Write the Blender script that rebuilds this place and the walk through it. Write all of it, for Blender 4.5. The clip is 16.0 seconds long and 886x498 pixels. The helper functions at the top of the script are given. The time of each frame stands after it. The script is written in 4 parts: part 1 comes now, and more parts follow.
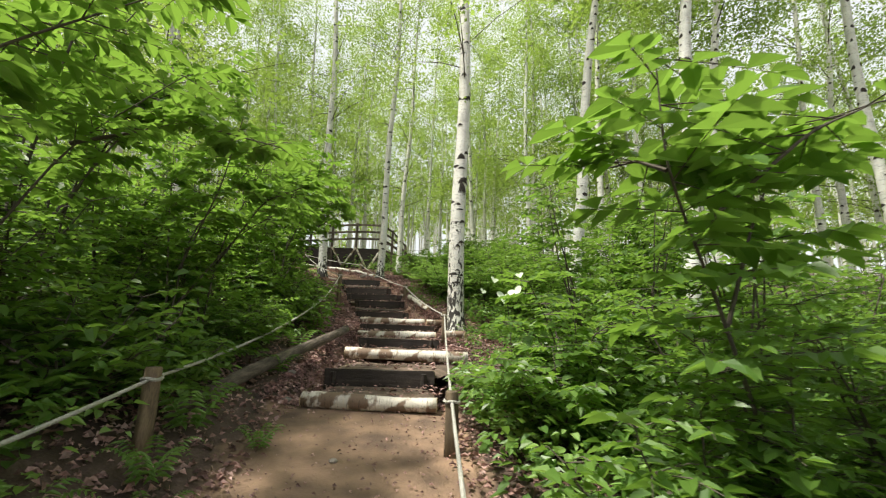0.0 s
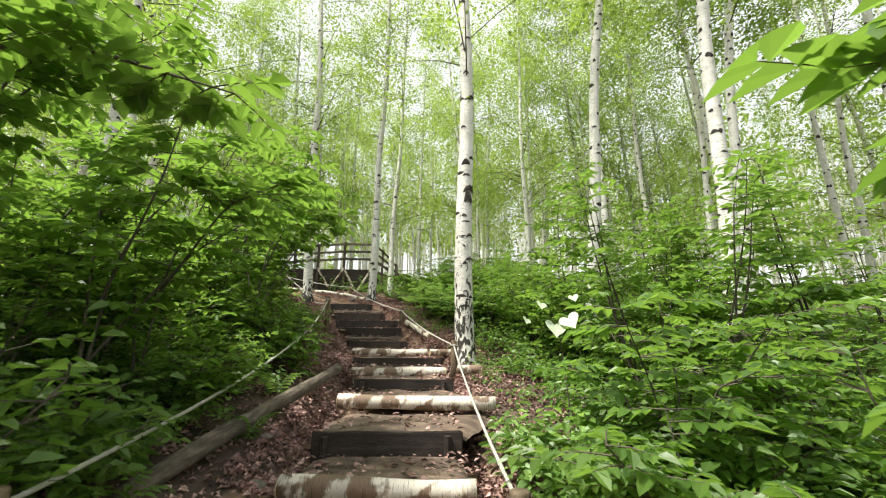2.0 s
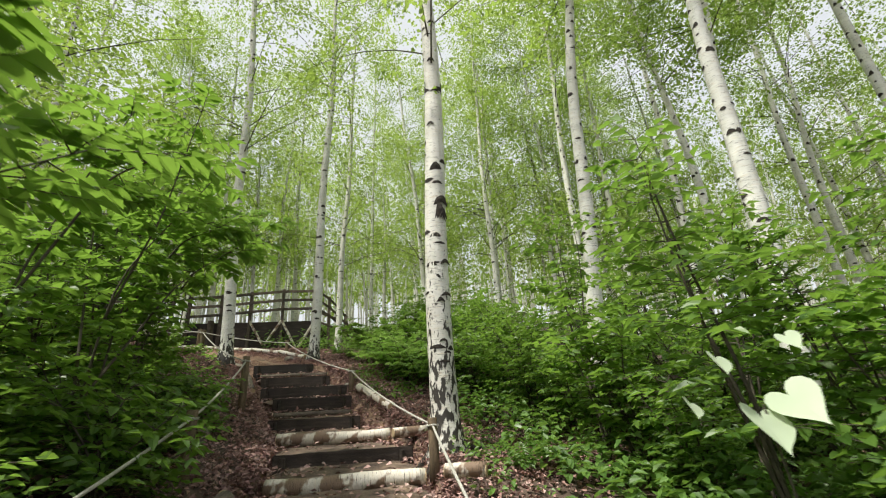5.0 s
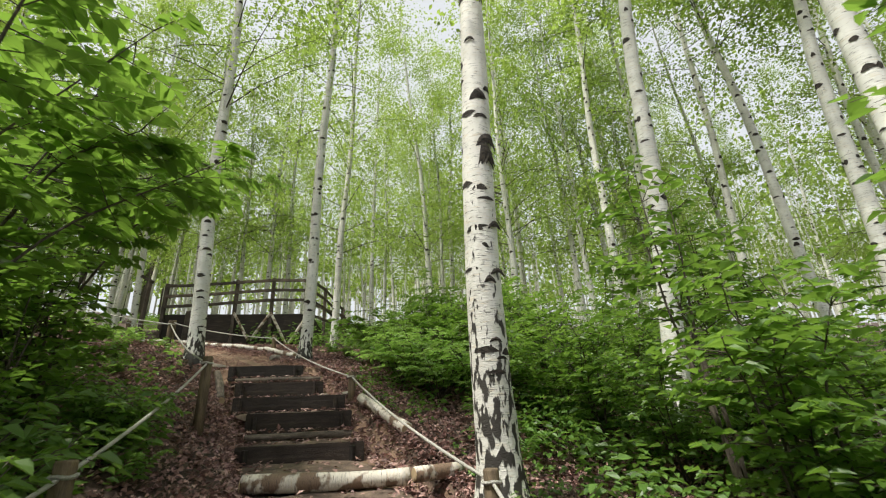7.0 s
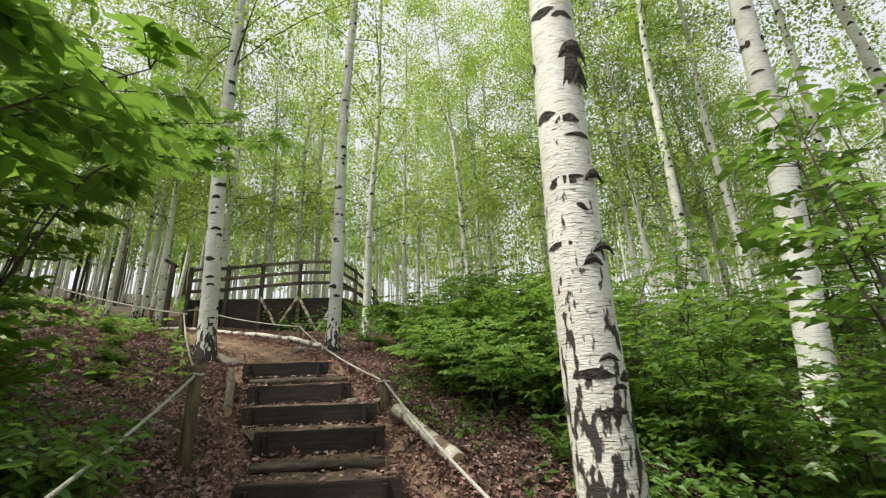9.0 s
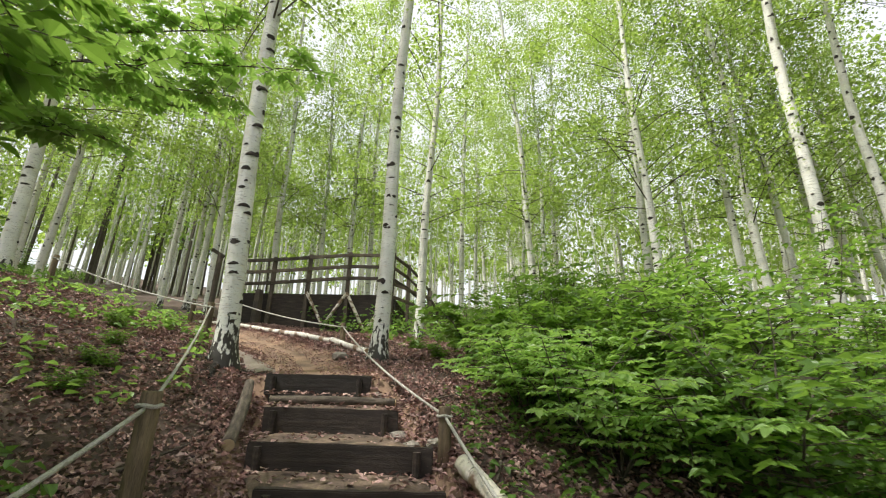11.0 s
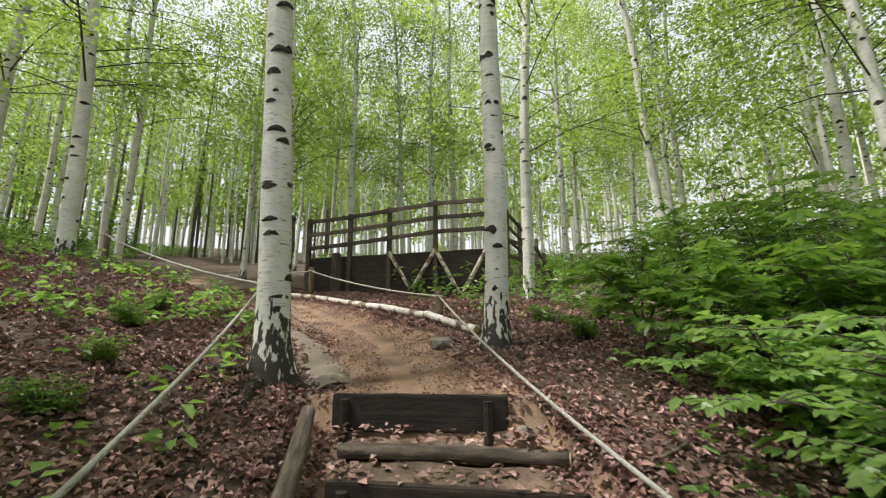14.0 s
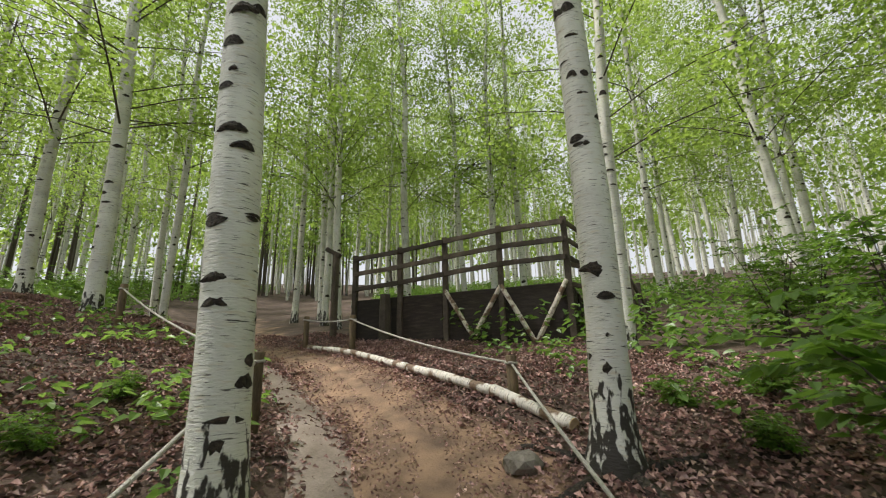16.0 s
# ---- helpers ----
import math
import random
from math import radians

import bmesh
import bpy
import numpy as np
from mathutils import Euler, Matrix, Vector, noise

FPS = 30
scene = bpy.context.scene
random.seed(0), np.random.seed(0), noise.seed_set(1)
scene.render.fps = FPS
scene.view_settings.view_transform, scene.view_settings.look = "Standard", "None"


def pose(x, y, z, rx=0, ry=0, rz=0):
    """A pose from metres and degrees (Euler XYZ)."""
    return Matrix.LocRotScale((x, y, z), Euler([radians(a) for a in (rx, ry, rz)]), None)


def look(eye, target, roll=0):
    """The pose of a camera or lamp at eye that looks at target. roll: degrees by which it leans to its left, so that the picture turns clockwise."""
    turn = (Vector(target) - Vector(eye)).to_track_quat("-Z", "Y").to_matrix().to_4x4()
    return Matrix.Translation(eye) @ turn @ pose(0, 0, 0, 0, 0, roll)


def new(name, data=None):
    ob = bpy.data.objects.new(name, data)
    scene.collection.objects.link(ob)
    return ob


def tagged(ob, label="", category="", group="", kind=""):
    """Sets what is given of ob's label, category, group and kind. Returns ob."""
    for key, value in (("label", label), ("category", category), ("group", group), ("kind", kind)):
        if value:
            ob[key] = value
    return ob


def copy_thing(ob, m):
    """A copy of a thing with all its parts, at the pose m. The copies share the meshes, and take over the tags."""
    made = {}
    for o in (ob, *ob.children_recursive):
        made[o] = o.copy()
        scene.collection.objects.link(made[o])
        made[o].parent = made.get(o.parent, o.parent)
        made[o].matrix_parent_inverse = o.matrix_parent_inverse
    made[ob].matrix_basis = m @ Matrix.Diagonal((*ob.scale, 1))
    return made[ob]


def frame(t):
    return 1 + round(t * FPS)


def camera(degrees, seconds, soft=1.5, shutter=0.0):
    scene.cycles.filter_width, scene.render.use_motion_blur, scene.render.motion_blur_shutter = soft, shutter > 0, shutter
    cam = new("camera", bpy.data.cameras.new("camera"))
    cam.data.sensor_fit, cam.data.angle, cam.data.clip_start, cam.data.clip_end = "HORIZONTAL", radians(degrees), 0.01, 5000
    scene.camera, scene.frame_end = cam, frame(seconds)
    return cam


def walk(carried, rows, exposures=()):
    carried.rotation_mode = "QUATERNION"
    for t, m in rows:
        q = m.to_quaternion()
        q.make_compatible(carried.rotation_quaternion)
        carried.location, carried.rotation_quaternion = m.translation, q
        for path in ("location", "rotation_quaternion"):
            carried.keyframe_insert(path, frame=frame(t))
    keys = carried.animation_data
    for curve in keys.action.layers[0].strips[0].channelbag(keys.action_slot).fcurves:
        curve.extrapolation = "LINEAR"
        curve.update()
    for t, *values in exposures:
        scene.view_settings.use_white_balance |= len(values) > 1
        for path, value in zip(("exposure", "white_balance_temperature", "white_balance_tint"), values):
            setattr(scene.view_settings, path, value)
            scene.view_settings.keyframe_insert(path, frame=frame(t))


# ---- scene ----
cam = camera(91.3, 16.0, soft=1.15, shutter=0.3)
PATH = [
    (0, (-0.012, 0.456, 1.497), (-0.011, 2.413, 1.911), 1.9),
    (0.5, (-0.151, 0.661, 1.51), (-0.213, 2.609, 1.956), 0.5),
    (1, (-0.253, 0.883, 1.54), (-0.296, 2.826, 2.012), 0.1),
    (1.5, (-0.298, 1.288, 1.613), (-0.302, 3.227, 2.102), 0.9),
    (2, (-0.335, 1.604, 1.7), (-0.273, 3.538, 2.205), 0.4),
    (2.5, (-0.408, 1.875, 1.848), (-0.239, 3.801, 2.361), -1.0),
    (3, (-0.374, 2.18, 1.928), (-0.099, 4.092, 2.447), -3.2),
    (3.5, (-0.361, 2.559, 1.929), (-0.064, 4.462, 2.469), -4.0),
    (4, (-0.423, 2.886, 1.964), (-0.119, 4.761, 2.591), -4.3),
    (4.2, (-0.422, 3.03, 1.984), (-0.124, 4.892, 2.651), -4.2),
    (6.3, (-0.577, 5.013, 2.091), (-0.28, 6.85, 2.824), -2.5),
    (6.5, (-0.605, 5.17, 2.119), (-0.305, 7.009, 2.846), -2.5),
    (7, (-0.636, 5.559, 2.345), (-0.341, 7.406, 3.053), -2.3),
    (7.5, (-0.618, 5.8, 2.453), (-0.331, 7.653, 3.15), -2.3),
    (8, (-0.56, 6.137, 2.61), (-0.297, 8.014, 3.247), -2.4),
    (8.5, (-0.608, 6.452, 2.667), (-0.394, 8.346, 3.275), -2.5),
    (9, (-0.669, 6.798, 2.747), (-0.517, 8.694, 3.365), -2.0),
    (9.2, (-0.672, 6.948, 2.756), (-0.554, 8.845, 3.38), -1.6),
    (11.3, (-0.895, 8.529, 3.063), (-1.024, 10.423, 3.691), 0.9),
    (11.5, (-0.939, 8.667, 3.078), (-1.102, 10.56, 3.704), -0.1),
    (12, (-1.1, 9.063, 3.171), (-1.292, 10.957, 3.783), 0.0),
    (12.5, (-1.203, 9.458, 3.219), (-1.426, 11.361, 3.792), 0.4),
    (13, (-1.295, 9.837, 3.34), (-1.568, 11.765, 3.798), -0.4),
    (13.5, (-1.486, 10.123, 3.456), (-1.81, 12.054, 3.862), -0.5),
    (14, (-1.562, 10.428, 3.531), (-2.021, 12.332, 3.938), -0.5),
    (14.5, (-1.581, 10.766, 3.702), (-2.137, 12.624, 4.19), -0.6),
    (15, (-1.73, 11.121, 3.804), (-2.374, 12.939, 4.332), -0.7),
    (15.5, (-1.851, 11.488, 3.933), (-2.536, 13.292, 4.46), -1.4),
    (16, (-1.959, 11.913, 4.052), (-2.685, 13.7, 4.58), -1.3),
]
walk(cam, [(t, look(eye, target, roll)) for t, eye, target, roll in PATH],
     exposures=[(0, .5, 6650, 5), (2, .75, 6600, 6), (4, .35, 6550, 6), (7, .27, 6500, 7), (9, .35, 6500, 7), (11.5, .68, 6450, 9), (13.5, .5, 6450, 9), (15, .3, 6450, 9), (16, .18, 6450, 10)])

# ---- light ----
SUN_UP, SUN_TURN = 62.0, -112.0
world = bpy.data.worlds.new("sky")
scene.world = world
world.use_nodes = True
wn = world.node_tree
sky = wn.nodes.new("ShaderNodeTexSky")
sky.sky_type = "NISHITA"
sky.sun_disc = False
sky.sun_elevation, sky.sun_rotation = radians(SUN_UP), radians(SUN_TURN)
sky.air_density, sky.dust_density, sky.ozone_density = 1.0, 4.0, 1.0
wn.nodes["Background"].inputs["Strength"].default_value = 0.09
veil = wn.nodes.new("ShaderNodeMix")  # an even layer of thin white cloud over the sky
veil.data_type = "RGBA"
veil.inputs[0].default_value = 0.7
veil.inputs[7].default_value = (10.0, 10.0, 10.2, 1)
wn.links.new(sky.outputs[0], veil.inputs[6])
wn.links.new(veil.outputs[2], wn.nodes["Background"].inputs["Color"])
lamp = bpy.data.lights.new("sun", "SUN")
lamp.energy, lamp.angle, lamp.color = 5.0, radians(6), (1.0, 0.95, 0.86)
a, e = radians(SUN_TURN), radians(SUN_UP)
toward = Vector((math.sin(a) * math.cos(e), math.cos(a) * math.cos(e), math.sin(e)))
new("sun", lamp).matrix_world = look(toward * 60, (0, 0, 0))

# ---- materials ----
def material(name, colors, scale=8.0, rough=0.8, bump=0.3, stretch=(1, 1, 1), fine=60.0, metal=0.0, per=""):
    """Noise between colours at two scales, with relief. per: 'object' or 'island' shifts the tone from piece to piece."""
    m = bpy.data.materials.new(name)
    m.use_nodes = True
    n, l = m.node_tree.nodes, m.node_tree.links
    b = n["Principled BSDF"]
    co = n.new("ShaderNodeTexCoord")
    mp = n.new("ShaderNodeMapping")
    mp.inputs["Scale"].default_value = stretch
    l.new(co.outputs["Object"], mp.inputs["Vector"])
    n1, n2 = n.new("ShaderNodeTexNoise"), n.new("ShaderNodeTexNoise")
    n1.inputs["Scale"].default_value, n1.inputs["Detail"].default_value = scale, 6
    n2.inputs["Scale"].default_value, n2.inputs["Detail"].default_value = fine, 4
    l.new(mp.outputs[0], n1.inputs["Vector"])
    l.new(mp.outputs[0], n2.inputs["Vector"])
    mix = n.new("ShaderNodeMath")
    mix.operation = "MULTIPLY_ADD"
    mix.inputs[1].default_value = 0.45
    l.new(n2.outputs[0], mix.inputs[0])
    sub = n.new("ShaderNodeMath")
    sub.operation = "MULTIPLY_ADD"
    sub.inputs[1].default_value, sub.inputs[2].default_value = 0.9, -0.18
    l.new(n1.outputs[0], sub.inputs[0])
    l.new(sub.outputs[0], mix.inputs[2])
    ramp = n.new("ShaderNodeValToRGB")
    while len(ramp.color_ramp.elements) < len(colors):
        ramp.color_ramp.elements.new(0.5)
    for i, c in enumerate(colors):
        ramp.color_ramp.elements[i].position = 0.3 + 0.45 * i / max(1, len(colors) - 1)
        ramp.color_ramp.elements[i].color = (*c, 1)
    l.new(mix.outputs[0], ramp.inputs[0])
    out = ramp.outputs[0]
    if per:
        src = n.new("ShaderNodeObjectInfo" if per == "object" else "ShaderNodeNewGeometry")
        hs = n.new("ShaderNodeHueSaturation")
        mr = n.new("ShaderNodeMapRange")
        mr.inputs["To Min"].default_value, mr.inputs["To Max"].default_value = 0.55, 1.5
        l.new(src.outputs["Random" if per == "object" else "Random Per Island"], mr.inputs[0])
        l.new(mr.outputs[0], hs.inputs["Value"])
        l.new(out, hs.inputs["Color"])
        out = hs.outputs[0]
    l.new(out, b.inputs["Base Color"])
    b.inputs["Roughness"].default_value, b.inputs["Metallic"].default_value = rough, metal
    bp = n.new("ShaderNodeBump")
    bp.inputs["Strength"].default_value, bp.inputs["Distance"].default_value = bump, 0.02
    l.new(mix.outputs[0], bp.inputs["Height"])
    l.new(bp.outputs[0], b.inputs["Normal"])
    return m


def leaf_material(name, dark, light, glow, through_share=0.45, rough=0.42):
    """A leaf: its own tone, gloss on top, and light that passes through it."""
    m = bpy.data.materials.new(name)
    m.use_nodes = True
    n, l = m.node_tree.nodes, m.node_tree.links
    b, out = n["Principled BSDF"], n["Material Output"]
    g = n.new("ShaderNodeNewGeometry")
    r = n.new("ShaderNodeValToRGB")
    r.color_ramp.elements[0].color, r.color_ramp.elements[1].color = (*dark, 1), (*light, 1)
    l.new(g.outputs["Random Per Island"], r.inputs[0])
    co, nz = n.new("ShaderNodeTexCoord"), n.new("ShaderNodeTexNoise")
    nz.inputs["Scale"].default_value, nz.inputs["Detail"].default_value = 1.3, 4
    l.new(co.outputs["Object"], nz.inputs["Vector"])
    hs = n.new("ShaderNodeHueSaturation")
    mr = n.new("ShaderNodeMapRange")
    mr.inputs["From Min"].default_value, mr.inputs["From Max"].default_value = 0.3, 0.7
    mr.inputs["To Min"].default_value, mr.inputs["To Max"].default_value = 0.75, 1.3
    l.new(nz.outputs[0], mr.inputs[0])
    l.new(mr.outputs[0], hs.inputs["Value"])
    l.new(r.outputs[0], hs.inputs["Color"])
    l.new(hs.outputs[0], b.inputs["Base Color"])
    b.inputs["Roughness"].default_value = rough
    t = n.new("ShaderNodeBsdfTranslucent")
    t.inputs["Color"].default_value = (*glow, 1)
    mx = n.new("ShaderNodeMixShader")
    mx.inputs[0].default_value = through_share
    l.new(b.outputs[0], mx.inputs[1])
    l.new(t.outputs[0], mx.inputs[2])
    l.new(mx.outputs[0], out.inputs["Surface"])
    return m


def bark_material(name, pale, marks=0.5, rough_foot=0.9, rate=0.5, lying=False, foot_at=0.33):
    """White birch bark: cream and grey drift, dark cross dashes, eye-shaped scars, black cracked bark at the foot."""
    m = bpy.data.materials.new(name)
    m.use_nodes = True
    n, l = m.node_tree.nodes, m.node_tree.links
    b = n["Principled BSDF"]
    co = n.new("ShaderNodeTexCoord")

    def noise_at(scale, s, detail=4.0):
        mp, t = n.new("ShaderNodeMapping"), n.new("ShaderNodeTexNoise")
        mp.inputs["Scale"].default_value = (s[2], s[0], s[1]) if lying else s
        t.inputs["Scale"].default_value, t.inputs["Detail"].default_value = scale, detail
        l.new(co.outputs["Object"], mp.inputs["Vector"])
        l.new(mp.outputs[0], t.inputs["Vector"])
        return t.outputs[0]

    def step(v, lo, hi):
        r = n.new("ShaderNodeMapRange")
        r.inputs["From Min"].default_value, r.inputs["From Max"].default_value = lo, hi
        l.new(v, r.inputs[0])
        return r.outputs[0]

    def blend(f, c1, c2):
        x = n.new("ShaderNodeMix")
        x.data_type = "RGBA"
        l.new(f, x.inputs[0])
        for v, i in ((c1, 6), (c2, 7)):
            if isinstance(v, tuple):
                x.inputs[i].default_value = (*v, 1)
            else:
                l.new(v, x.inputs[i])
        return x.outputs[2]

    def both(op, u, v):
        x = n.new("ShaderNodeMath")
        x.operation = op
        for i, s in enumerate((u, v)):
            if isinstance(s, float):
                x.inputs[i].default_value = s
            else:
                l.new(s, x.inputs[i])
        return x.outputs[0]

    c = blend(step(noise_at(2.2, (1, 1, 1.6)), 0.35, 0.7), pale, tuple(v * 0.72 for v in pale))
    c = blend(step(noise_at(9, (1, 1, 5)), 0.56, 0.7), c, (pale[0] * 0.82, pale[1] * 0.76, pale[2] * 0.68))
    dash = step(noise_at(7, (1.5, 1.5, 26), 3), 0.64 - 0.04 * marks, 0.67)
    vo, vm = n.new("ShaderNodeTexVoronoi"), n.new("ShaderNodeMapping")
    vm.inputs["Scale"].default_value = (5.5, 3.4, 3.4) if lying else (3.4, 3.4, 5.5)
    l.new(co.outputs["Object"], vm.inputs["Vector"])
    l.new(vm.outputs[0], vo.inputs["Vector"])
    vo.inputs["Scale"].default_value = 1.0
    wob = both("MULTIPLY_ADD", noise_at(14, (1, 1, 2)), 0.22)
    eye = step(both("ADD", vo.outputs["Distance"], wob), 0.60, 0.53)
    dark = both("MAXIMUM", dash, eye)
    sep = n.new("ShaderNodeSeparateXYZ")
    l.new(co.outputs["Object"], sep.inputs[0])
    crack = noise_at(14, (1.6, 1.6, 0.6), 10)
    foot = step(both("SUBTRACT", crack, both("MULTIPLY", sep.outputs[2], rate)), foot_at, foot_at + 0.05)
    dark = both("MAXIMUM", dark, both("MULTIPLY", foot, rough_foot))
    if lying:  # brown where the white skin has peeled off
        c = blend(step(noise_at(6, (.5, 1, 1), 6), 0.5, 0.56), c, (0.19, 0.125, 0.085))
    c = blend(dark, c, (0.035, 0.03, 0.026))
    l.new(c, b.inputs["Base Color"])
    b.inputs["Roughness"].default_value = 0.72
    bp = n.new("ShaderNodeBump")
    bp.inputs["Strength"].default_value, bp.inputs["Distance"].default_value = 0.5, 0.012
    l.new(both("ADD", dark, noise_at(30, (1, 1, 3))), bp.inputs["Height"])
    l.new(bp.outputs[0], b.inputs["Normal"])
    return m


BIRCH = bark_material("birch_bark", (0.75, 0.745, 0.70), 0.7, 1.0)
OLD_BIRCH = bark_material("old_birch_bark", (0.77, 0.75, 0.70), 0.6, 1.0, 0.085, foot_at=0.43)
LOGBARK = bark_material("birch_log_bark", (0.74, 0.68, 0.60), 1.0, 0.0, lying=True)
PALEBARK = bark_material("pale_pole_bark", (0.74, 0.7, 0.65), 1.6, 0.0, lying=True)
DARKLOG = material("grey_rotten_log", [(0.045, 0.035, 0.028), (0.12, 0.095, 0.075), (0.26, 0.21, 0.17)], 6, 0.9, 0.8, (1, 5, 5))
CLAY = material("wet_clay", [(0.15, 0.115, 0.1), (0.27, 0.215, 0.19), (0.37, 0.3, 0.27)], 3, 0.45, 0.3)
TWIG = material("twig", [(0.05, 0.04, 0.03), (0.11, 0.09, 0.07)], 20, 0.85)
SOIL = material("soil", [(0.035, 0.024, 0.018), (0.075, 0.05, 0.036), (0.13, 0.09, 0.065)], 3, 0.95, 0.9)


def ground_material():
    """Dark forest soil that gives way to trodden earth where people walk."""
    m = material("forest_ground", [(0.035, 0.023, 0.018), (0.08, 0.052, 0.04), (0.15, 0.105, 0.082)], 3, 0.95, 0.9)
    n, l = m.node_tree.nodes, m.node_tree.links
    b = n["Principled BSDF"]
    old = b.inputs["Base Color"].links[0].from_socket
    at = n.new("ShaderNodeAttribute")
    at.attribute_name = "trodden"
    co, nz, ramp = n.new("ShaderNodeTexCoord"), n.new("ShaderNodeTexNoise"), n.new("ShaderNodeValToRGB")
    nz.inputs["Scale"].default_value, nz.inputs["Detail"].default_value = 3.5, 8
    l.new(co.outputs["Object"], nz.inputs["Vector"])
    ramp.color_ramp.elements[0].color, ramp.color_ramp.elements[1].color = (0.11, 0.072, 0.052, 1), (0.35, 0.225, 0.15, 1)
    ramp.color_ramp.elements[0].position, ramp.color_ramp.elements[1].position = 0.3, 0.72
    l.new(nz.outputs[0], ramp.inputs[0])
    add = n.new("ShaderNodeMath")
    add.operation = "MULTIPLY_ADD"
    add.inputs[1].default_value = 0.9
    l.new(nz.outputs[0], add.inputs[0])
    l.new(at.outputs["Fac"], add.inputs[2])
    mr = n.new("ShaderNodeMapRange")
    mr.inputs["From Min"].default_value, mr.inputs["From Max"].default_value = 0.82, 1.08
    l.new(add.outputs[0], mr.inputs[0])
    x = n.new("ShaderNodeMix")
    x.data_type = "RGBA"
    l.new(mr.outputs[0], x.inputs[0])
    l.new(old, x.inputs[6])
    l.new(ramp.outputs[0], x.inputs[7])
    l.new(x.outputs[2], b.inputs["Base Color"])
    return m


FOREST_FLOOR = ground_material()
DIRT = material("trodden_dirt", [(0.05, 0.034, 0.027), (0.14, 0.098, 0.074), (0.3, 0.215, 0.155)], 5, 0.95, 0.8)
PLANK = material("dark_plank", [(0.012, 0.008, 0.006), (0.026, 0.017, 0.013), (0.055, 0.039, 0.031)], 4, 0.75, 0.5, (1, 6, 6), 40, per="object")
POST = material("weathered_post", [(0.06, 0.042, 0.027), (0.13, 0.094, 0.058), (0.22, 0.16, 0.1)], 6, 0.8, 0.5, (4, 4, 0.6), 50, per="object")
RAILWOOD = material("rail_wood", [(0.045, 0.035, 0.028), (0.085, 0.065, 0.05), (0.13, 0.1, 0.08)], 5, 0.8, 0.4, (1, 1, 1), 40, per="object")
CUTWOOD = material("cut_wood", [(0.4, 0.3, 0.18), (0.55, 0.42, 0.27)], 12, 0.8, 0.3)
ROPE = material("rope", [(0.42, 0.4, 0.36), (0.62, 0.6, 0.55)], 120, 0.9, 0.8, fine=400)
STONE = material("stone", [(0.14, 0.12, 0.1), (0.27, 0.24, 0.21), (0.36, 0.32, 0.28)], 7, 0.9, 0.6, per="object")
SCAR = material("black_scar", [(0.012, 0.01, 0.009), (0.035, 0.028, 0.022), (0.07, 0.05, 0.04)], 30, 0.95, 0.9)
LITTER = material("dead_leaves", [(0.14, 0.072, 0.06), (0.33, 0.2, 0.178), (0.58, 0.43, 0.395)], 5, 0.7, 0.2, per="island")
CANOPY = leaf_material("birch_leaf", (0.04, 0.085, 0.014), (0.15, 0.235, 0.05), (0.46, 0.63, 0.115), 0.5)
SHRUB = leaf_material("shrub_leaf", (0.055, 0.115, 0.022), (0.12, 0.21, 0.04), (0.3, 0.5, 0.07), 0.4, 0.42)
HERB = leaf_material("herb_leaf", (0.06, 0.125, 0.026), (0.13, 0.235, 0.05), (0.26, 0.44, 0.07), 0.33, 0.42)
# light green leaves; also stands in for sunlight missing on the upper bushes
LIGHT_SUNLIT_LEAF = leaf_material("light_sunlit_leaf", (0.17, 0.29, 0.08), (0.29, 0.43, 0.14), (0.4, 0.62, 0.12), 0.45, 0.38)
PALELEAF = leaf_material("pale_leaf", (0.45, 0.55, 0.38), (0.6, 0.68, 0.5), (0.5, 0.6, 0.3), 0.3)

# ---- building helpers ----
RNG = np.random.default_rng(7)


def part(name, geo, mat, parent=None, label=""):
    """One mesh object from a bmesh or from (points, faces), under a thing or a part."""
    me = bpy.data.meshes.new(name)
    if isinstance(geo, bmesh.types.BMesh):
        geo.to_mesh(me)
        geo.free()
    else:
        me.from_pydata(np.asarray(geo[0]).tolist(), [], np.asarray(geo[1]).tolist() if not isinstance(geo[1], list) else geo[1])
    me.materials.append(mat)
    ob = new(name, me)
    if parent is not None:
        ob.parent = parent
    if label:
        tagged(ob, label)
    return ob


def smooth_faces(ob):
    ob.data.shade_smooth()
    return ob


def thing(name, label, category, group="", m=None, kind=""):
    ob = tagged(new(name), label, category, group, kind)
    if m is not None:
        ob.matrix_world = m
    return ob


def join_geo(pieces):
    """Several (points, faces) as one."""
    pts, faces, at = [], [], 0
    for p, f in pieces:
        pts.append(np.asarray(p, float))
        faces += [[i + at for i in face] for face in f]
        at += len(p)
    return np.vstack(pts), faces


def tube(points, radii, sides=8, cap=True, lump=0.0, rng=None):
    """A round limb along points."""
    P = np.asarray(points, float)
    T = np.gradient(P, axis=0)
    T /= np.linalg.norm(T, axis=1)[:, None]
    ref = np.array((0, 0, 1.0)) if abs(T[0][2]) < 0.9 else np.array((1.0, 0, 0))
    pts = []
    ang = np.arange(sides) * 2 * math.pi / sides
    for i, (p, t) in enumerate(zip(P, T)):
        u = np.cross(t, ref)
        u /= np.linalg.norm(u)
        v = np.cross(t, u)
        r = radii[i] * (1 + (lump * rng.normal(size=sides) if lump else 0))
        pts.append(p + (np.cos(ang) * r)[:, None] * u + (np.sin(ang) * r)[:, None] * v)
    n = len(P)
    faces = []
    for i in range(n - 1):
        for j in range(sides):
            k = (j + 1) % sides
            faces.append([i * sides + j, i * sides + k, (i + 1) * sides + k, (i + 1) * sides + j])
    if cap:
        faces.append(list(range(sides))[::-1])
        faces.append([(n - 1) * sides + j for j in range(sides)])
    return np.vstack(pts), faces


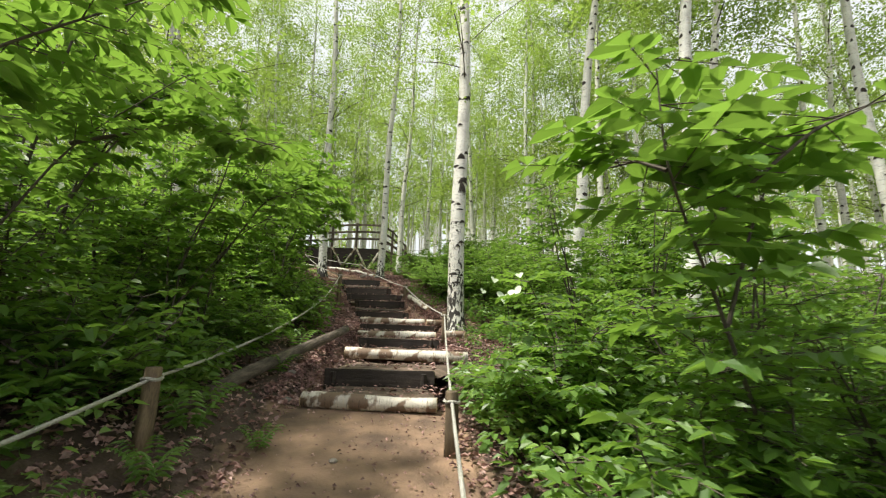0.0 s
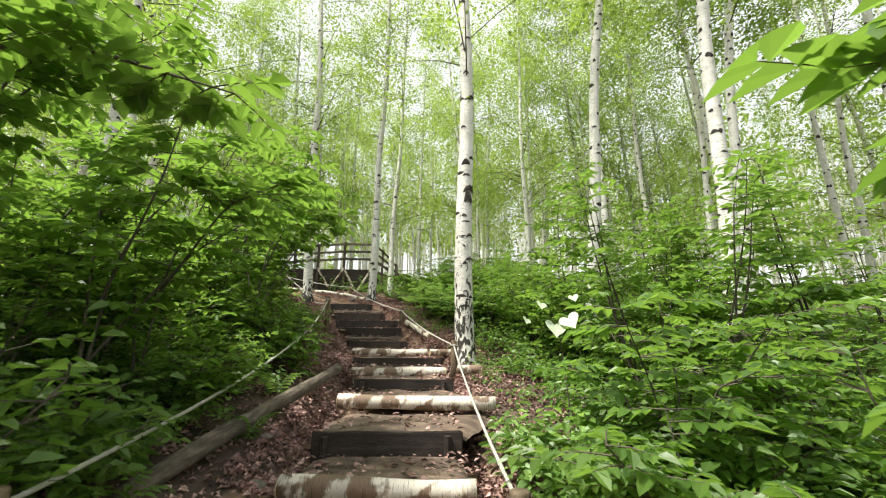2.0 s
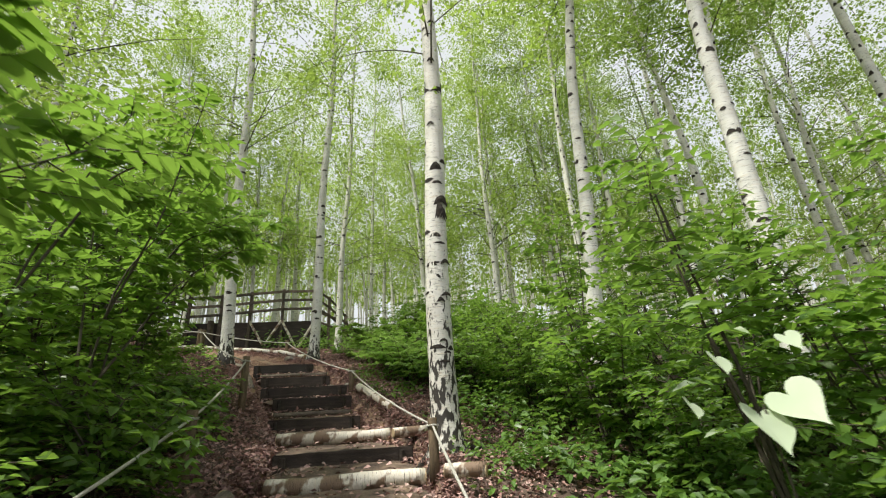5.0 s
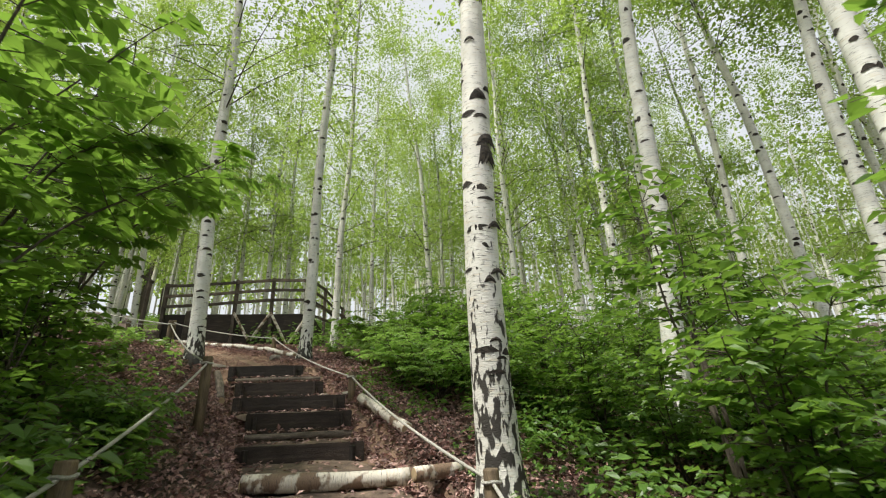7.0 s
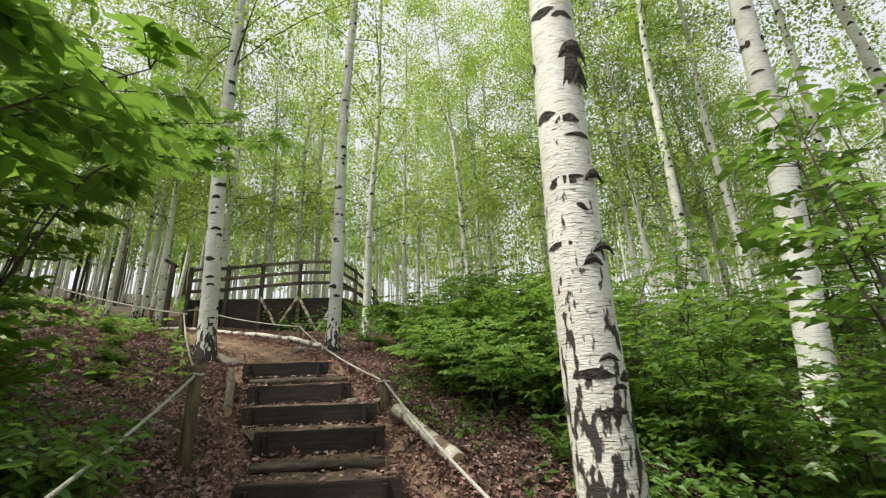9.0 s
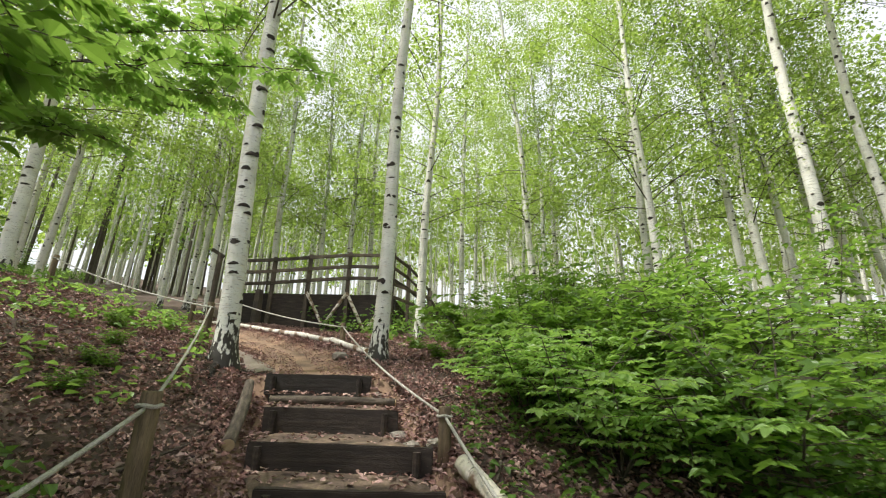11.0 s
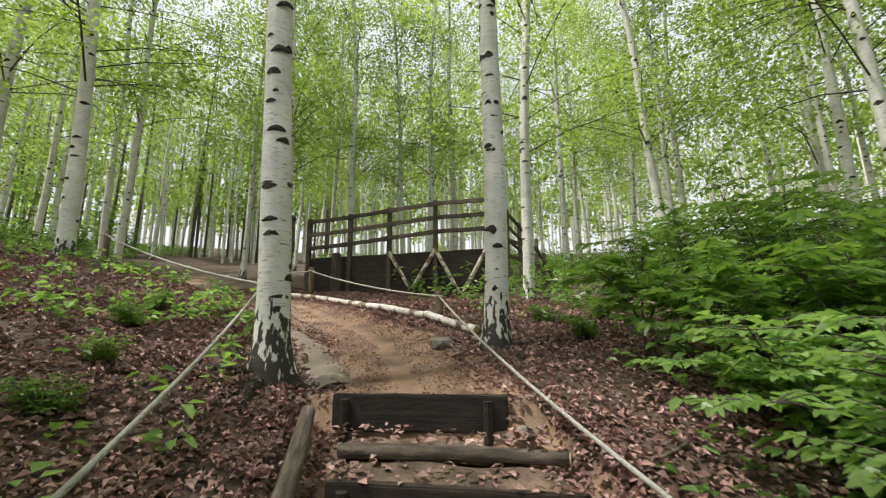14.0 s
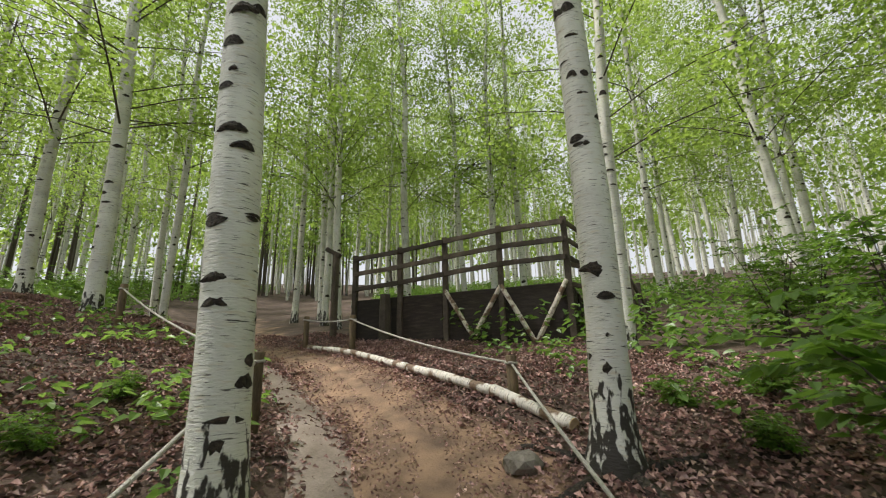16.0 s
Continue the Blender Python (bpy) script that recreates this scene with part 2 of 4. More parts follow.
def leaf_geo(P, D, N, L, W=0.5, fold=0.15, simple=False):
    """Leaves: from P along D, with the face to N, L long. simple: a kite of two faces."""
    P, D, N, L = (np.asarray(v, float) for v in (P, D, N, L))
    D = D / np.linalg.norm(D, axis=1)[:, None]
    S = np.cross(D, N)
    S /= np.linalg.norm(S, axis=1)[:, None] + 1e-9
    U = np.cross(S, D)
    l = L[:, None]
    if simple:
        lift = U * l * fold
        v = [P, P + D * l * 0.45 + S * l * W * 0.5 + lift, P + D * l, P + D * l * 0.45 - S * l * W * 0.5 + lift]
        F = [[0, 1, 2], [0, 2, 3]]
    else:
        up, dn = U * l * fold, U * l * 0.12
        v = [P, P + D * l * 0.3 + S * l * W * 0.48 + up, P + D * l * 0.68 + S * l * W * 0.36 + up * 0.6 - dn * 0.5, P + D * l - dn,
             P + D * l * 0.68 - S * l * W * 0.36 + up * 0.6 - dn * 0.5, P + D * l * 0.3 - S * l * W * 0.48 + up]
        F = [[0, 1, 2, 3], [0, 3, 4, 5]]
    k = len(v)
    pts = np.stack(v, 1).reshape(-1, 3)
    base = (np.arange(len(P)) * k)[:, None, None]
    return pts, (base + np.array(F)[None]).reshape(-1, len(F[0]))


def soft(d, lo, hi):
    t = np.clip((d - lo) / (hi - lo), 0, 1)
    return t * t * (3 - 2 * t)


# ---- ground ----
WAY_Y = [-8, 0, 3, 4.5, 9.6, 13.2, 15, 17, 19, 23, 40, 90]
WAY_Z = [-.75, .2, .58, .82, 1.78, 3.1, 3.5, 4.1, 4.6, 5.7, 9.6, 20]
WAY_X = [-.2, -.25, -.5, -.65, -.8, -2.4, -3.35, -5.7, -9.6, -14, -24, -42]


def ground_z(x, y, rough=True):
    x, y = np.asarray(x, float), np.asarray(y, float)
    d = x - np.interp(y, WAY_Y, WAY_X)
    z = np.interp(y, WAY_Y, WAY_Z)
    far = soft(y, 15, 24)
    left, right = np.clip(-d - .8, 0, None), np.clip(d - .8, 0, None)
    z = z + (.30 * np.minimum(left, 3) + .2 * np.clip(left - 3, 0, 16)) * (1 - .3 * far) - (.05 * np.minimum(right, 8) + .03 * np.clip(right - 8, 0, 40))
    z = z - .24 * soft(-np.abs(d), -.95, -.7) * soft(y, 4.7, 5.1) * (1 - soft(y, 13.2, 13.32))
    if rough:
        off = soft(np.abs(d), .7, 1.6)
        z = z + off * (.05 * np.sin(1.7 * x + .6 * y) * np.sin(1.3 * y - .5 * x) + .025 * np.sin(4.1 * x + 1) * np.sin(3.7 * y))
    return z


def gz(x, y):
    return float(ground_z(x, y))


def sheet(xs, ys, lift=0.0, zf=ground_z):
    X, Y = np.meshgrid(xs, ys)
    pts = np.stack([X, Y, zf(X, Y) + lift], -1).reshape(-1, 3)
    w = len(xs)
    i = (np.arange(len(ys) - 1)[:, None] * w + np.arange(w - 1)[None]).reshape(-1)
    return pts, np.stack([i, i + 1, i + w + 1, i + w], 1)


xs = np.unique(np.r_[np.linspace(-400, -30, 20), np.arange(-30, -8, 1.0), np.arange(-8, 5, .09), np.arange(5, 30, 1.0), np.linspace(30, 400, 20)])
ys = np.unique(np.r_[np.linspace(-300, -8, 16), np.arange(-8, 0, .5), np.arange(0, 20, .09), np.arange(20, 60, 1.0), np.linspace(60, 500, 20)])
floor = smooth_faces(tagged(part("ground", sheet(xs, ys), FOREST_FLOOR), "brown forest soil with a trodden earth path", "ground", kind="structure"))
co = np.array([v.co for v in floor.data.vertices])
dist = np.abs(co[:, 0] - np.interp(co[:, 1], WAY_Y, WAY_X))
walked = (1 - soft(dist, .5, 1.2)) * np.where(co[:, 1] < 24, 1, 0)
floor.data.attributes.new("trodden", "FLOAT", "POINT").data.foreach_set("value", walked.astype(np.float32))

# ---- steps ----
def log_geo(length, r, seed, sides=14):
    """A lying log along x, slightly bent and lumpy, with cut ends."""
    rng = np.random.default_rng(seed)
    n = max(6, int(length / .09))
    x = np.linspace(0, length, n)
    b = .012 * np.sin(x * rng.uniform(2, 4) + rng.uniform(0, 6))
    return tube(np.stack([x, b, b * .6], 1), r * (1 + .07 * np.sin(x * 5 + seed)) * np.linspace(1, .92, n), sides, True, .015, rng)


def log_thing(a, b, r, seed, name, label, group="", bark=None):
    a, b = Vector(a), Vector(b)
    t = thing(name, label, "log", group, Matrix.Translation(a) @ (b - a).to_track_quat("X", "Z").to_matrix().to_4x4())
    L = (b - a).length
    smooth_faces(part("bark", log_geo(L, r, seed), bark or LOGBARK, t))
    for x0, x1 in ((-.004, .003), (L - .003, L + .004)):
        rad = r * (.9 if x0 < 0 else .84)
        part("cut_end", tube([(x0, 0, 0), (x1, 0, 0)], [rad, rad], 14), CUTWOOD, t)
    return t


def board_geo(w, d, h, seed, bevel=.008):
    """A board with worn edges, its base corner at the origin."""
    bm = bmesh.new()
    bmesh.ops.create_cube(bm, size=1.0)
    bmesh.ops.scale(bm, vec=(w, d, h), verts=bm.verts)
    bmesh.ops.translate(bm, vec=(w / 2, d / 2, h / 2), verts=bm.verts)
    bmesh.ops.subdivide_edges(bm, edges=[e for e in bm.edges if abs((e.verts[0].co - e.verts[1].co).x) > w * .5], cuts=7)
    rng = np.random.default_rng(seed)
    for v in bm.verts:
        v.co += Vector(rng.normal(size=3) * (.003, .003, .004))
    bmesh.ops.bevel(bm, geom=[e for e in bm.edges if len(e.link_faces) == 2 and e.calc_face_angle() > 1], offset=bevel, segments=2, affect="EDGES")
    return bm


STEPS = [  # front y, top z, kind, left x, right x
    (4.6, .98, "log", -1.27, -.02), (5.22, 1.17, "plank", -1.22, -.05), (6.25, 1.36, "log", -1.25, .36), (6.95, 1.5, "plank", -1.2, -.02),
    (7.8, 1.62, "log", -1.38, -.08), (8.6, 1.76, "plank", -1.5, -.12), (9.62, 1.92, "log", -1.7, -.34), (10.55, 2.1, "plank", -2.02, -.75),
    (10.95, 2.2, "pole", -2.05, -.9), (11.35, 2.42, "plank", -2.16, -.93), (11.92, 2.63, "plank", -2.5, -1.05), (12.5, 2.86, "plank", -2.66, -1.42),
    (12.82, 2.96, "pole", -2.76, -1.5), (13.2, 3.18, "plank", -3.0, -1.84)]
for i, (y, z, kind, x0, x1) in enumerate(STEPS):
    skew = .06 if i % 2 else -.03
    nxt = STEPS[i + 1] if i + 1 < len(STEPS) else None
    if kind == "log":
        log_thing((x0, y + .06 - skew, z - .065), (x1, y + .06 + skew, z - .06), .074, i, "log_step", "pale birch log laid across the path as a step", "steps of the stair")
    elif kind == "pole":
        log_thing((x0, y + .04, z - .04), (x1, y + .07, z - .04), .042, i, "log_step", "thin grey pole laid across the stair", "steps of the stair", DARKLOG)
    else:
        t = thing("plank_step", "dark wet wooden plank riser holding an earth tread", "step", "steps of the stair", pose(x0, y, z - .23, 0, 0, math.degrees(math.atan2(skew, x1 - x0))))
        part("riser", board_geo(x1 - x0, .06, .23, i), PLANK, t)
        for px in (.1, x1 - x0 - .12):
            part("stake", tube([(px, -.02, -.12), (px, -.025, .2)], [.032, .03], 8), PLANK, t, "dark round stake")
    # earth tread behind this step
    if kind == "pole":
        z = STEPS[i - 1][1] + .03
    if nxt:
        ty = np.arange(y + .07, nxt[0] + .05, .07)
        sx = np.linspace(-1, 1, 17)
        f = (ty - y) / max(.1, nxt[0] - y)
        L, R = x0 + (nxt[3] - x0) * f, x1 + (nxt[4] - x1) * f
        X = (L + R)[:, None] / 2 + sx[None] * ((R - L)[:, None] / 2 - .005)
        Y = np.repeat(ty[:, None], 17, 1)
        Z = z - .015 + .03 * f[:, None] - .05 * np.abs(sx[None]) ** 10 + .012 * np.sin(X * 11 + Y * 5) * np.sin(Y * 9 + i)
        k = (np.arange(len(ty) - 1)[:, None] * 17 + np.arange(16)[None]).reshape(-1)
        smooth_faces(tagged(part("tread", (np.stack([X, Y, Z], -1).reshape(-1, 3), np.stack([k, k + 1, k + 18, k + 17], 1)), DIRT), "packed brown earth tread of the stair", "tread", kind="structure"))

log_thing((.08, 7.75, 1.60), (.4, 7.62, 1.60), .06, 31, "log", "short pale birch log end beside the rope post")
log_thing((-.3, 9.72, 1.86), (.13, 9.86, 1.88), .062, 32, "log", "short pale birch log next to a step")
log_thing((-.3, 10.65, gz(-.3, 10.65) + .05), (-.82, 11.65, gz(-.82, 11.65) + .07), .066, 33, "log", "peeled pale birch log lying beside the steps")
log_thing((-2.0, 3.9, .93), (-1.42, 7.0, 1.62), .065, 34, "log", "dark fallen log along the stair's edge", "", DARKLOG)
log_thing((-2.64, 11.9, 2.6), (-3.13, 13.13, 3.07), .055, 35, "log", "grey rotten log edging the upper steps", "", DARKLOG)
EDGE = [(-2.38, 15.42), (-3.12, 15.93), (-4.4, 16.72), (-5.7, 17.5), (-7.1, 18.2)]
for i, ((xa, ya), (xb, yb)) in enumerate(zip(EDGE[:-1], EDGE[1:])):
    log_thing((xa, ya, gz(xa, ya) + .07), (xb, yb, gz(xb, yb) + .07), .055 - .004 * i, 40 + i, "log", "long slim white birch log edging the path", "logs edging the path", PALEBARK)

# ---- rope fence ----
def fence_post(x, y, top, r=.05, lean=0.0):
    z = gz(x, y) - .1
    t = thing("rope_post", "round weathered wooden post holding a rope", "post", "rope fence posts", pose(x, y, z, 0, lean, 0))
    h = top - z
    smooth_faces(part("shaft", tube([(0, 0, 0), (.006, 0, h * .5), (0, .004, h - .012), (0, .004, h)], [r * 1.03, r, r * .97, r * .88], 14, True, .02, RNG), POST, t))
    part("rope_knot", tube([(r * math.cos(q) * 1.08, r * math.sin(q) * 1.08, h - .07 + .004 * math.sin(3 * q)) for q in np.linspace(0, 6.28, 22)], [.011] * 22, 6), ROPE, t, "white rope wound round the post")
    return Vector((x, y, top - .07))


def rope(points, sag, seed):
    P = []
    for a, b in zip(points[:-1], points[1:]):
        for f in np.linspace(0, 1, 22)[:-1]:
            p = a.lerp(b, f)
            P.append((p.x, p.y, p.z - 4 * f * (1 - f) * sag * (b - a).length))
    P.append(tuple(points[-1]))
    t = thing("rope", "white braided rope strung slack between wooden posts", "rope", "fence ropes")
    smooth_faces(part("strand", tube(P, [.0115] * len(P), 8), ROPE, t))


right = [fence_post(*p) for p in ((.16, -.9, .62), (.09, 3.76, 1.14), (.06, 8.42, 2.02), (-.97, 11.89, 2.93), (-2.95, 15.95, 4.15), (-5.9, 17.75, gz(-5.9, 17.75) + .6), (-7.3, 18.35, gz(-7.3, 18.35) + .6))]
left = [fence_post(*p) for p in ((-1.75, -.6, .75), (-1.78, 3.25, 1.28), (-2.1, 8.1, 2.2), (-2.4, 10.56, 3.0), (-4.55, 14.5, 4.2), (-8.6, 15.9, gz(-8.6, 15.9) + .6))]
rope(right, .018, 1)
rope(left, .02, 2)

# ---- birches ----
def birch_shape(seed, height, r, bend=.25, simple=False, first=5.0, leaves=2200, size=.15, limbs=26):
    """Trunk, limbs and crown of one birch, as three geometries."""
    rng = np.random.default_rng(seed)
    n = 26 if not simple else 9
    z = np.linspace(-.25, height, n) if simple else np.r_[np.linspace(-.25, 1.1, 11), np.linspace(1.8, height, n - 11)]
    f = np.clip(z / height, 0, 1)
    ph = rng.uniform(0, 6)
    cx = bend * (np.sin(f * 3 + ph) - math.sin(ph)) * f + .04 * np.sin(z * .9 + ph)
    cy = bend * (np.cos(f * 2.6 + ph) - math.cos(ph)) * f
    rad = r * (1 - .86 * f ** 1.1) + r * .6 * np.exp(-np.clip(z, 0, None) / .17)
    trunk = tube(np.stack([cx, cy, z], 1), rad, 8 if simple else 16, True, .0 if simple else .018, rng)
    tubes, P, D = [], [], []
    for k in range(limbs):
        h = rng.uniform(first, height * .97)
        g = h / height
        x0, y0 = np.interp(h, z, cx), np.interp(h, z, cy)
        az = rng.uniform(0, 2 * math.pi)
        L = (1 - g) * 2.6 + rng.uniform(.5, 1.3)
        s = np.linspace(0, 1, 5)
        rise = rng.uniform(.35, .9)
        px, py = x0 + np.cos(az) * s * L, y0 + np.sin(az) * s * L
        pz = h + rise * L * s - .45 * L * s ** 2
        tubes.append(tube(np.stack([px, py, pz], 1), np.linspace(.013 * (1 - g) + .006, .003, 5), 4, False))
        m = max(4, int(leaves / limbs / 34))
        # leaves in hanging sprays along the limb
        sp = rng.uniform(.2, 1.08, m)
        c = np.stack([np.interp(sp, s, px), np.interp(sp, s, py), np.interp(sp, s, pz)], 1)
        c = c + rng.normal(size=(m, 3)) * (.36, .36, .28)
        hang = np.repeat(c, 34, 0)
        P.append(hang + rng.normal(size=hang.shape) * (.19, .19, .2) - np.array((0, 0, .12)))
    P = np.vstack(P)
    m = len(P)
    D = rng.normal(size=(m, 3)) * (1, 1, .5) - np.array((0, 0, .5))
    N = rng.normal(size=(m, 3)) * .6 + np.array((0, 0, 1.0))
    crown = leaf_geo(P, D, N, rng.uniform(.6, 1.25, m) * size, .75, simple=True)
    return trunk, join_geo(tubes), crown


def birch(seed, height, r, label, m, group="birches of the wood", **kw):
    trunk, limbs, crown = birch_shape(seed, height, r, **kw)
    t = thing("birch_tree", label, "tree", group, m)
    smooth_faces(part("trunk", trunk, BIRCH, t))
    rng = np.random.default_rng(seed + 500)
    marks = []
    for _ in range(int(height * 5.5)):
        z = rng.uniform(.5, height * .8)
        f = z / height
        rad = r * (1 - .86 * f ** 1.1) + .003
        ring = trunk[0].reshape(26, 16, 3).mean(1)
        c = np.array([np.interp(z, ring[:, 2], ring[:, 0]), np.interp(z, ring[:, 2], ring[:, 1])])
        az, w, h = rng.uniform(0, 6.28), rng.uniform(.25, .75), rng.uniform(.008, .036) * (1.4 if z > 3 else 1)
        arch = rng.uniform(-.3, 1.0)
        P = []
        for u in np.linspace(-1, 1, 6):
            q, th = az + u * w, h * math.sqrt(1.02 - u * u) * rng.uniform(.7, 1.2)
            for dz in (-th, th):
                P.append((c[0] + rad * math.cos(q), c[1] + rad * math.sin(q), z + dz - h * arch * u * u))
        marks.append((P, [[2 * i, 2 * i + 2, 2 * i + 3, 2 * i + 1] for i in range(5)]))
    tagged(part("scar_pattern", join_geo(marks), SCAR, t, "black eye-shaped bark scars"), kind="stuff")
    tagged(part("branchwork", limbs, TWIG, t, "thin dark branches"), kind="stuff")
    part("crown", crown, CANOPY, t, "light green airy leaf crown")
    return t


def scar(tree, r, az, z, w, h, arch=.4, seed=0):
    """A black arched scar lying on the trunk."""
    rng = np.random.default_rng(seed + int(z * 100))
    n = 13
    pts = []
    for i in range(n):
        u = -1 + 2 * i / (n - 1)
        q = az + u * w / r / 2
        mid = z - arch * h * u * u * 1.6
        th = h * .5 * math.sqrt(max(.02, 1 - u * u)) * rng.uniform(.75, 1.2)
        for dz, off in ((-th, .002), (0, .009), (th, .002)):
            pts.append(((r + off) * math.cos(q), (r + off) * math.sin(q), mid + dz))
    f = []
    for i in range(n - 1):
        for j in range(2):
            f.append([i * 3 + j, (i + 1) * 3 + j, (i + 1) * 3 + j + 1, i * 3 + j + 1])
    part("branch_scar", (np.array(pts), f), SCAR, tree, "black branch scar")


t1 = birch(1, 17.5, .165, "thick white birch with black scars and cracked bark at its foot", pose(.29, 9.06, gz(.29, 9.06) - .05, 0, .6, 0), bend=.12, leaves=7800, size=.08, limbs=32)
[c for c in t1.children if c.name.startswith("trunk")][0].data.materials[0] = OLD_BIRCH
t2 = birch(2, 17, .128, "pale birch with black eye scars beside the path", pose(-3.67, 13.42, gz(-3.67, 13.42) - .02, 0, -1.3, 0), bend=.1, leaves=7800, size=.08, limbs=32)
t3 = birch(3, 18, .123, "pale birch with a dark peeled ring beside the rope fence", pose(-2.12, 14.9, gz(-2.12, 14.9) - .02, 0, 1.0, 0), bend=.1, leaves=7800, size=.08, limbs=32)
for k, (az, z, w, h) in enumerate(((-74, 3.14, .22, .12), (-84, 3.0, .15, .22), (-66, 2.95, .1, .12), (-98, 3.68, .17, .09), (-70, 2.25, .13, .06), (-118, 2.06, .13, .05), (-100, 1.75, .1, .05), (-72, 1.82, .14, .05), (-95, 1.25, .1, .03), (-120, 4.4, .12, .05), (-80, 5.0, .14, .05), (-100, 5.6, .12, .06), (-85, 6.4, .12, .05))):
    scar(t1, .165 * (1 - .86 * (z / 17.5) ** 1.1) + .004, radians(az), z, w, h, .5, k)
for k, (az, z, w, h) in enumerate(((-92, 1.22, .17, .045), (-75, 1.12, .06, .03), (-95, 2.0, .16, .05), (-70, 1.9, .1, .04), (-100, 2.75, .18, .07), (-85, 3.2, .16, .06), (-95, 3.8, .16, .06), (-90, 4.5, .16, .05), (-105, 2.35, .05, .03))):
    scar(t2, .128 * (1 - .86 * (z / 17) ** 1.1) + .004, radians(az + 30), z, w, h, .25, k)
for k, (az, z, w, h) in enumerate(((-90, 1.22, .24, .07), (-60, 1.2, .2, .09), (-80, 2.1, .06, .06), (-70, 2.5, .12, .03), (-100, 3.0, .1, .03), (-85, .6, .08, .07), (-70, .8, .07, .06), (-90, 3.9, .1, .04))):
    scar(t3, .123 * (1 - .86 * (z / 18) ** 1.1) + .004, radians(az + 15), z, w, h, .1, k)

masters = [birch(20 + i, 16.5 + i * .7, .11, "slender white birch with dark marks among its neighbours", pose(*p, gz(*p) - .1, 0, 0, 40 * i), bend=.3, leaves=8300, limbs=40, first=3.2 if i < 4 else 8.5, size=.09)
           for i, p in enumerate(((-16, 12), (-5.3, 24.2), (4.16, 19.9), (6.4, 18.7), (11.5, 13.2)))]
SPOTS = [(3.1, 10.75, 1.35), (4.75, 8.75, 1.5), (6.3, 10.4, 1.2), (-1.95, 18.9, 1.05), (3.55, 17.8, 1.0), (1.7, 23.2, 1.2), (3.0, 26, 1.1), (6, 24, 1.2),
         (-10.3, 16.5, 1.35), (-13, 16.6, 1.25), (-14, 20, .9), (-12.2, 19.1, .9), (-9.5, 21.8, .9), (-10.2, 22.4, .85), (-11, 22.3, .9), (-7.6, 22.9, 1.1), (-6.4, 24.6, .9),
         (-4.6, 25.2, 1), (6.5, 19.5, .95), (7.7, 19.3, .9), (9, 20, .95), (2.0, 29, .9), (5.5, 22.6, .8), (6, 16.4, 1.2), (8, 17, 1.0), (9.3, 15.6, 1.1), (7.9, 12.6, 1.1), (9.5, 9.2, 1.2), (-8.6, 21.0, 1.0), (-6.5, 9.5, 1.1), (-8.3, 12.2, 1.1), (-.9, 24.6, .95), (-.3, 28.2, .9), (2.4, 25.0, .85), (.4, 31, .9)]
while len(SPOTS) < 138:
    x, y = RNG.uniform(-34, 30), RNG.uniform(2, 48)
    d = x - float(np.interp(y, WAY_Y, WAY_X))
    if (-4.5 < d < 5 and y < 26) or (y < 15 and abs(d) < 9) or (-9 < x < 4 and y < 26) or any((x - u) ** 2 + (y - v) ** 2 < 2.2 for u, v, _ in SPOTS):
        continue
    SPOTS.append((x, y, RNG.uniform(.65, 1.1)))

for i, (x, y, s) in enumerate(SPOTS):
    lean = 3.5 if i < 3 else RNG.normal() * 1.3
    copy_thing(masters[4 if i < 3 or 22 < i < 28 else i % 4], pose(x, y, gz(x, y) - .1, 0, lean, 0) @ pose(0, 0, 0, RNG.normal() * 1.3, 0, RNG.uniform(0, 360)) @ Matrix.Diagonal((s, s, RNG.uniform(.9, 1.1), 1)))

# far wood, closing the view between the stems
def far_wood(count, y_range, leaf_n, leaf_size, seed, fan=(-1.9, 1.9)):
    rng = np.random.default_rng(seed)
    ang = rng.uniform(*fan, count)
    dist = rng.uniform(*y_range, count)
    x, y = -2 + np.sin(ang) * dist, 10 + np.cos(ang) * dist
    tubes = []
    for px, py in zip(x, y):
        h, b = rng.uniform(14, 20), gz(px, py)
        tubes.append(tube([(px, py, b - .3), (px + rng.normal() * .2, py, b + h * .5), (px + rng.normal() * .5, py, b + h)], [.095, .07, .02], 5, False))
    per = 40  # leaves hang together in sprays, with gaps between them
    ang = rng.uniform(*fan, leaf_n // per)
    dist = rng.uniform(*y_range, leaf_n // per)
    cx, cy = -2 + np.sin(ang) * dist, 10 + np.cos(ang) * dist
    cz = ground_z(cx, cy) + 3.4 + np.abs(rng.normal(6.5, 5.5, leaf_n // per))
    leaf_n = leaf_n // per * per
    lx, ly, lz = (np.repeat(c, per) + rng.normal(size=leaf_n) * w for c, w in ((cx, .75), (cy, .75), (cz, .6)))
    return join_geo(tubes), leaf_geo(np.stack([lx, ly, lz], 1), rng.normal(size=(leaf_n, 3)) - (0, 0, .4), rng.normal(size=(leaf_n, 3)) + (0, -.4, .6), rng.uniform(.6, 1.3, leaf_n) * leaf_size, .8, simple=True)


for y_range, n, leaf_n, size in (((32, 58), 620, 76000, .36), ((58, 110), 300, 44000, .7)):
    stems, leaves = far_wood(n, y_range, leaf_n, size, int(y_range[0]))
    wood = thing("far_birch_wood", "dense distant birch wood with pale slim trunks", "woods", kind="stuff")
    tagged(part("trunks", stems, BIRCH, wood), kind="stuff")
    tagged(part("foliage", leaves, CANOPY, wood), kind="stuff")

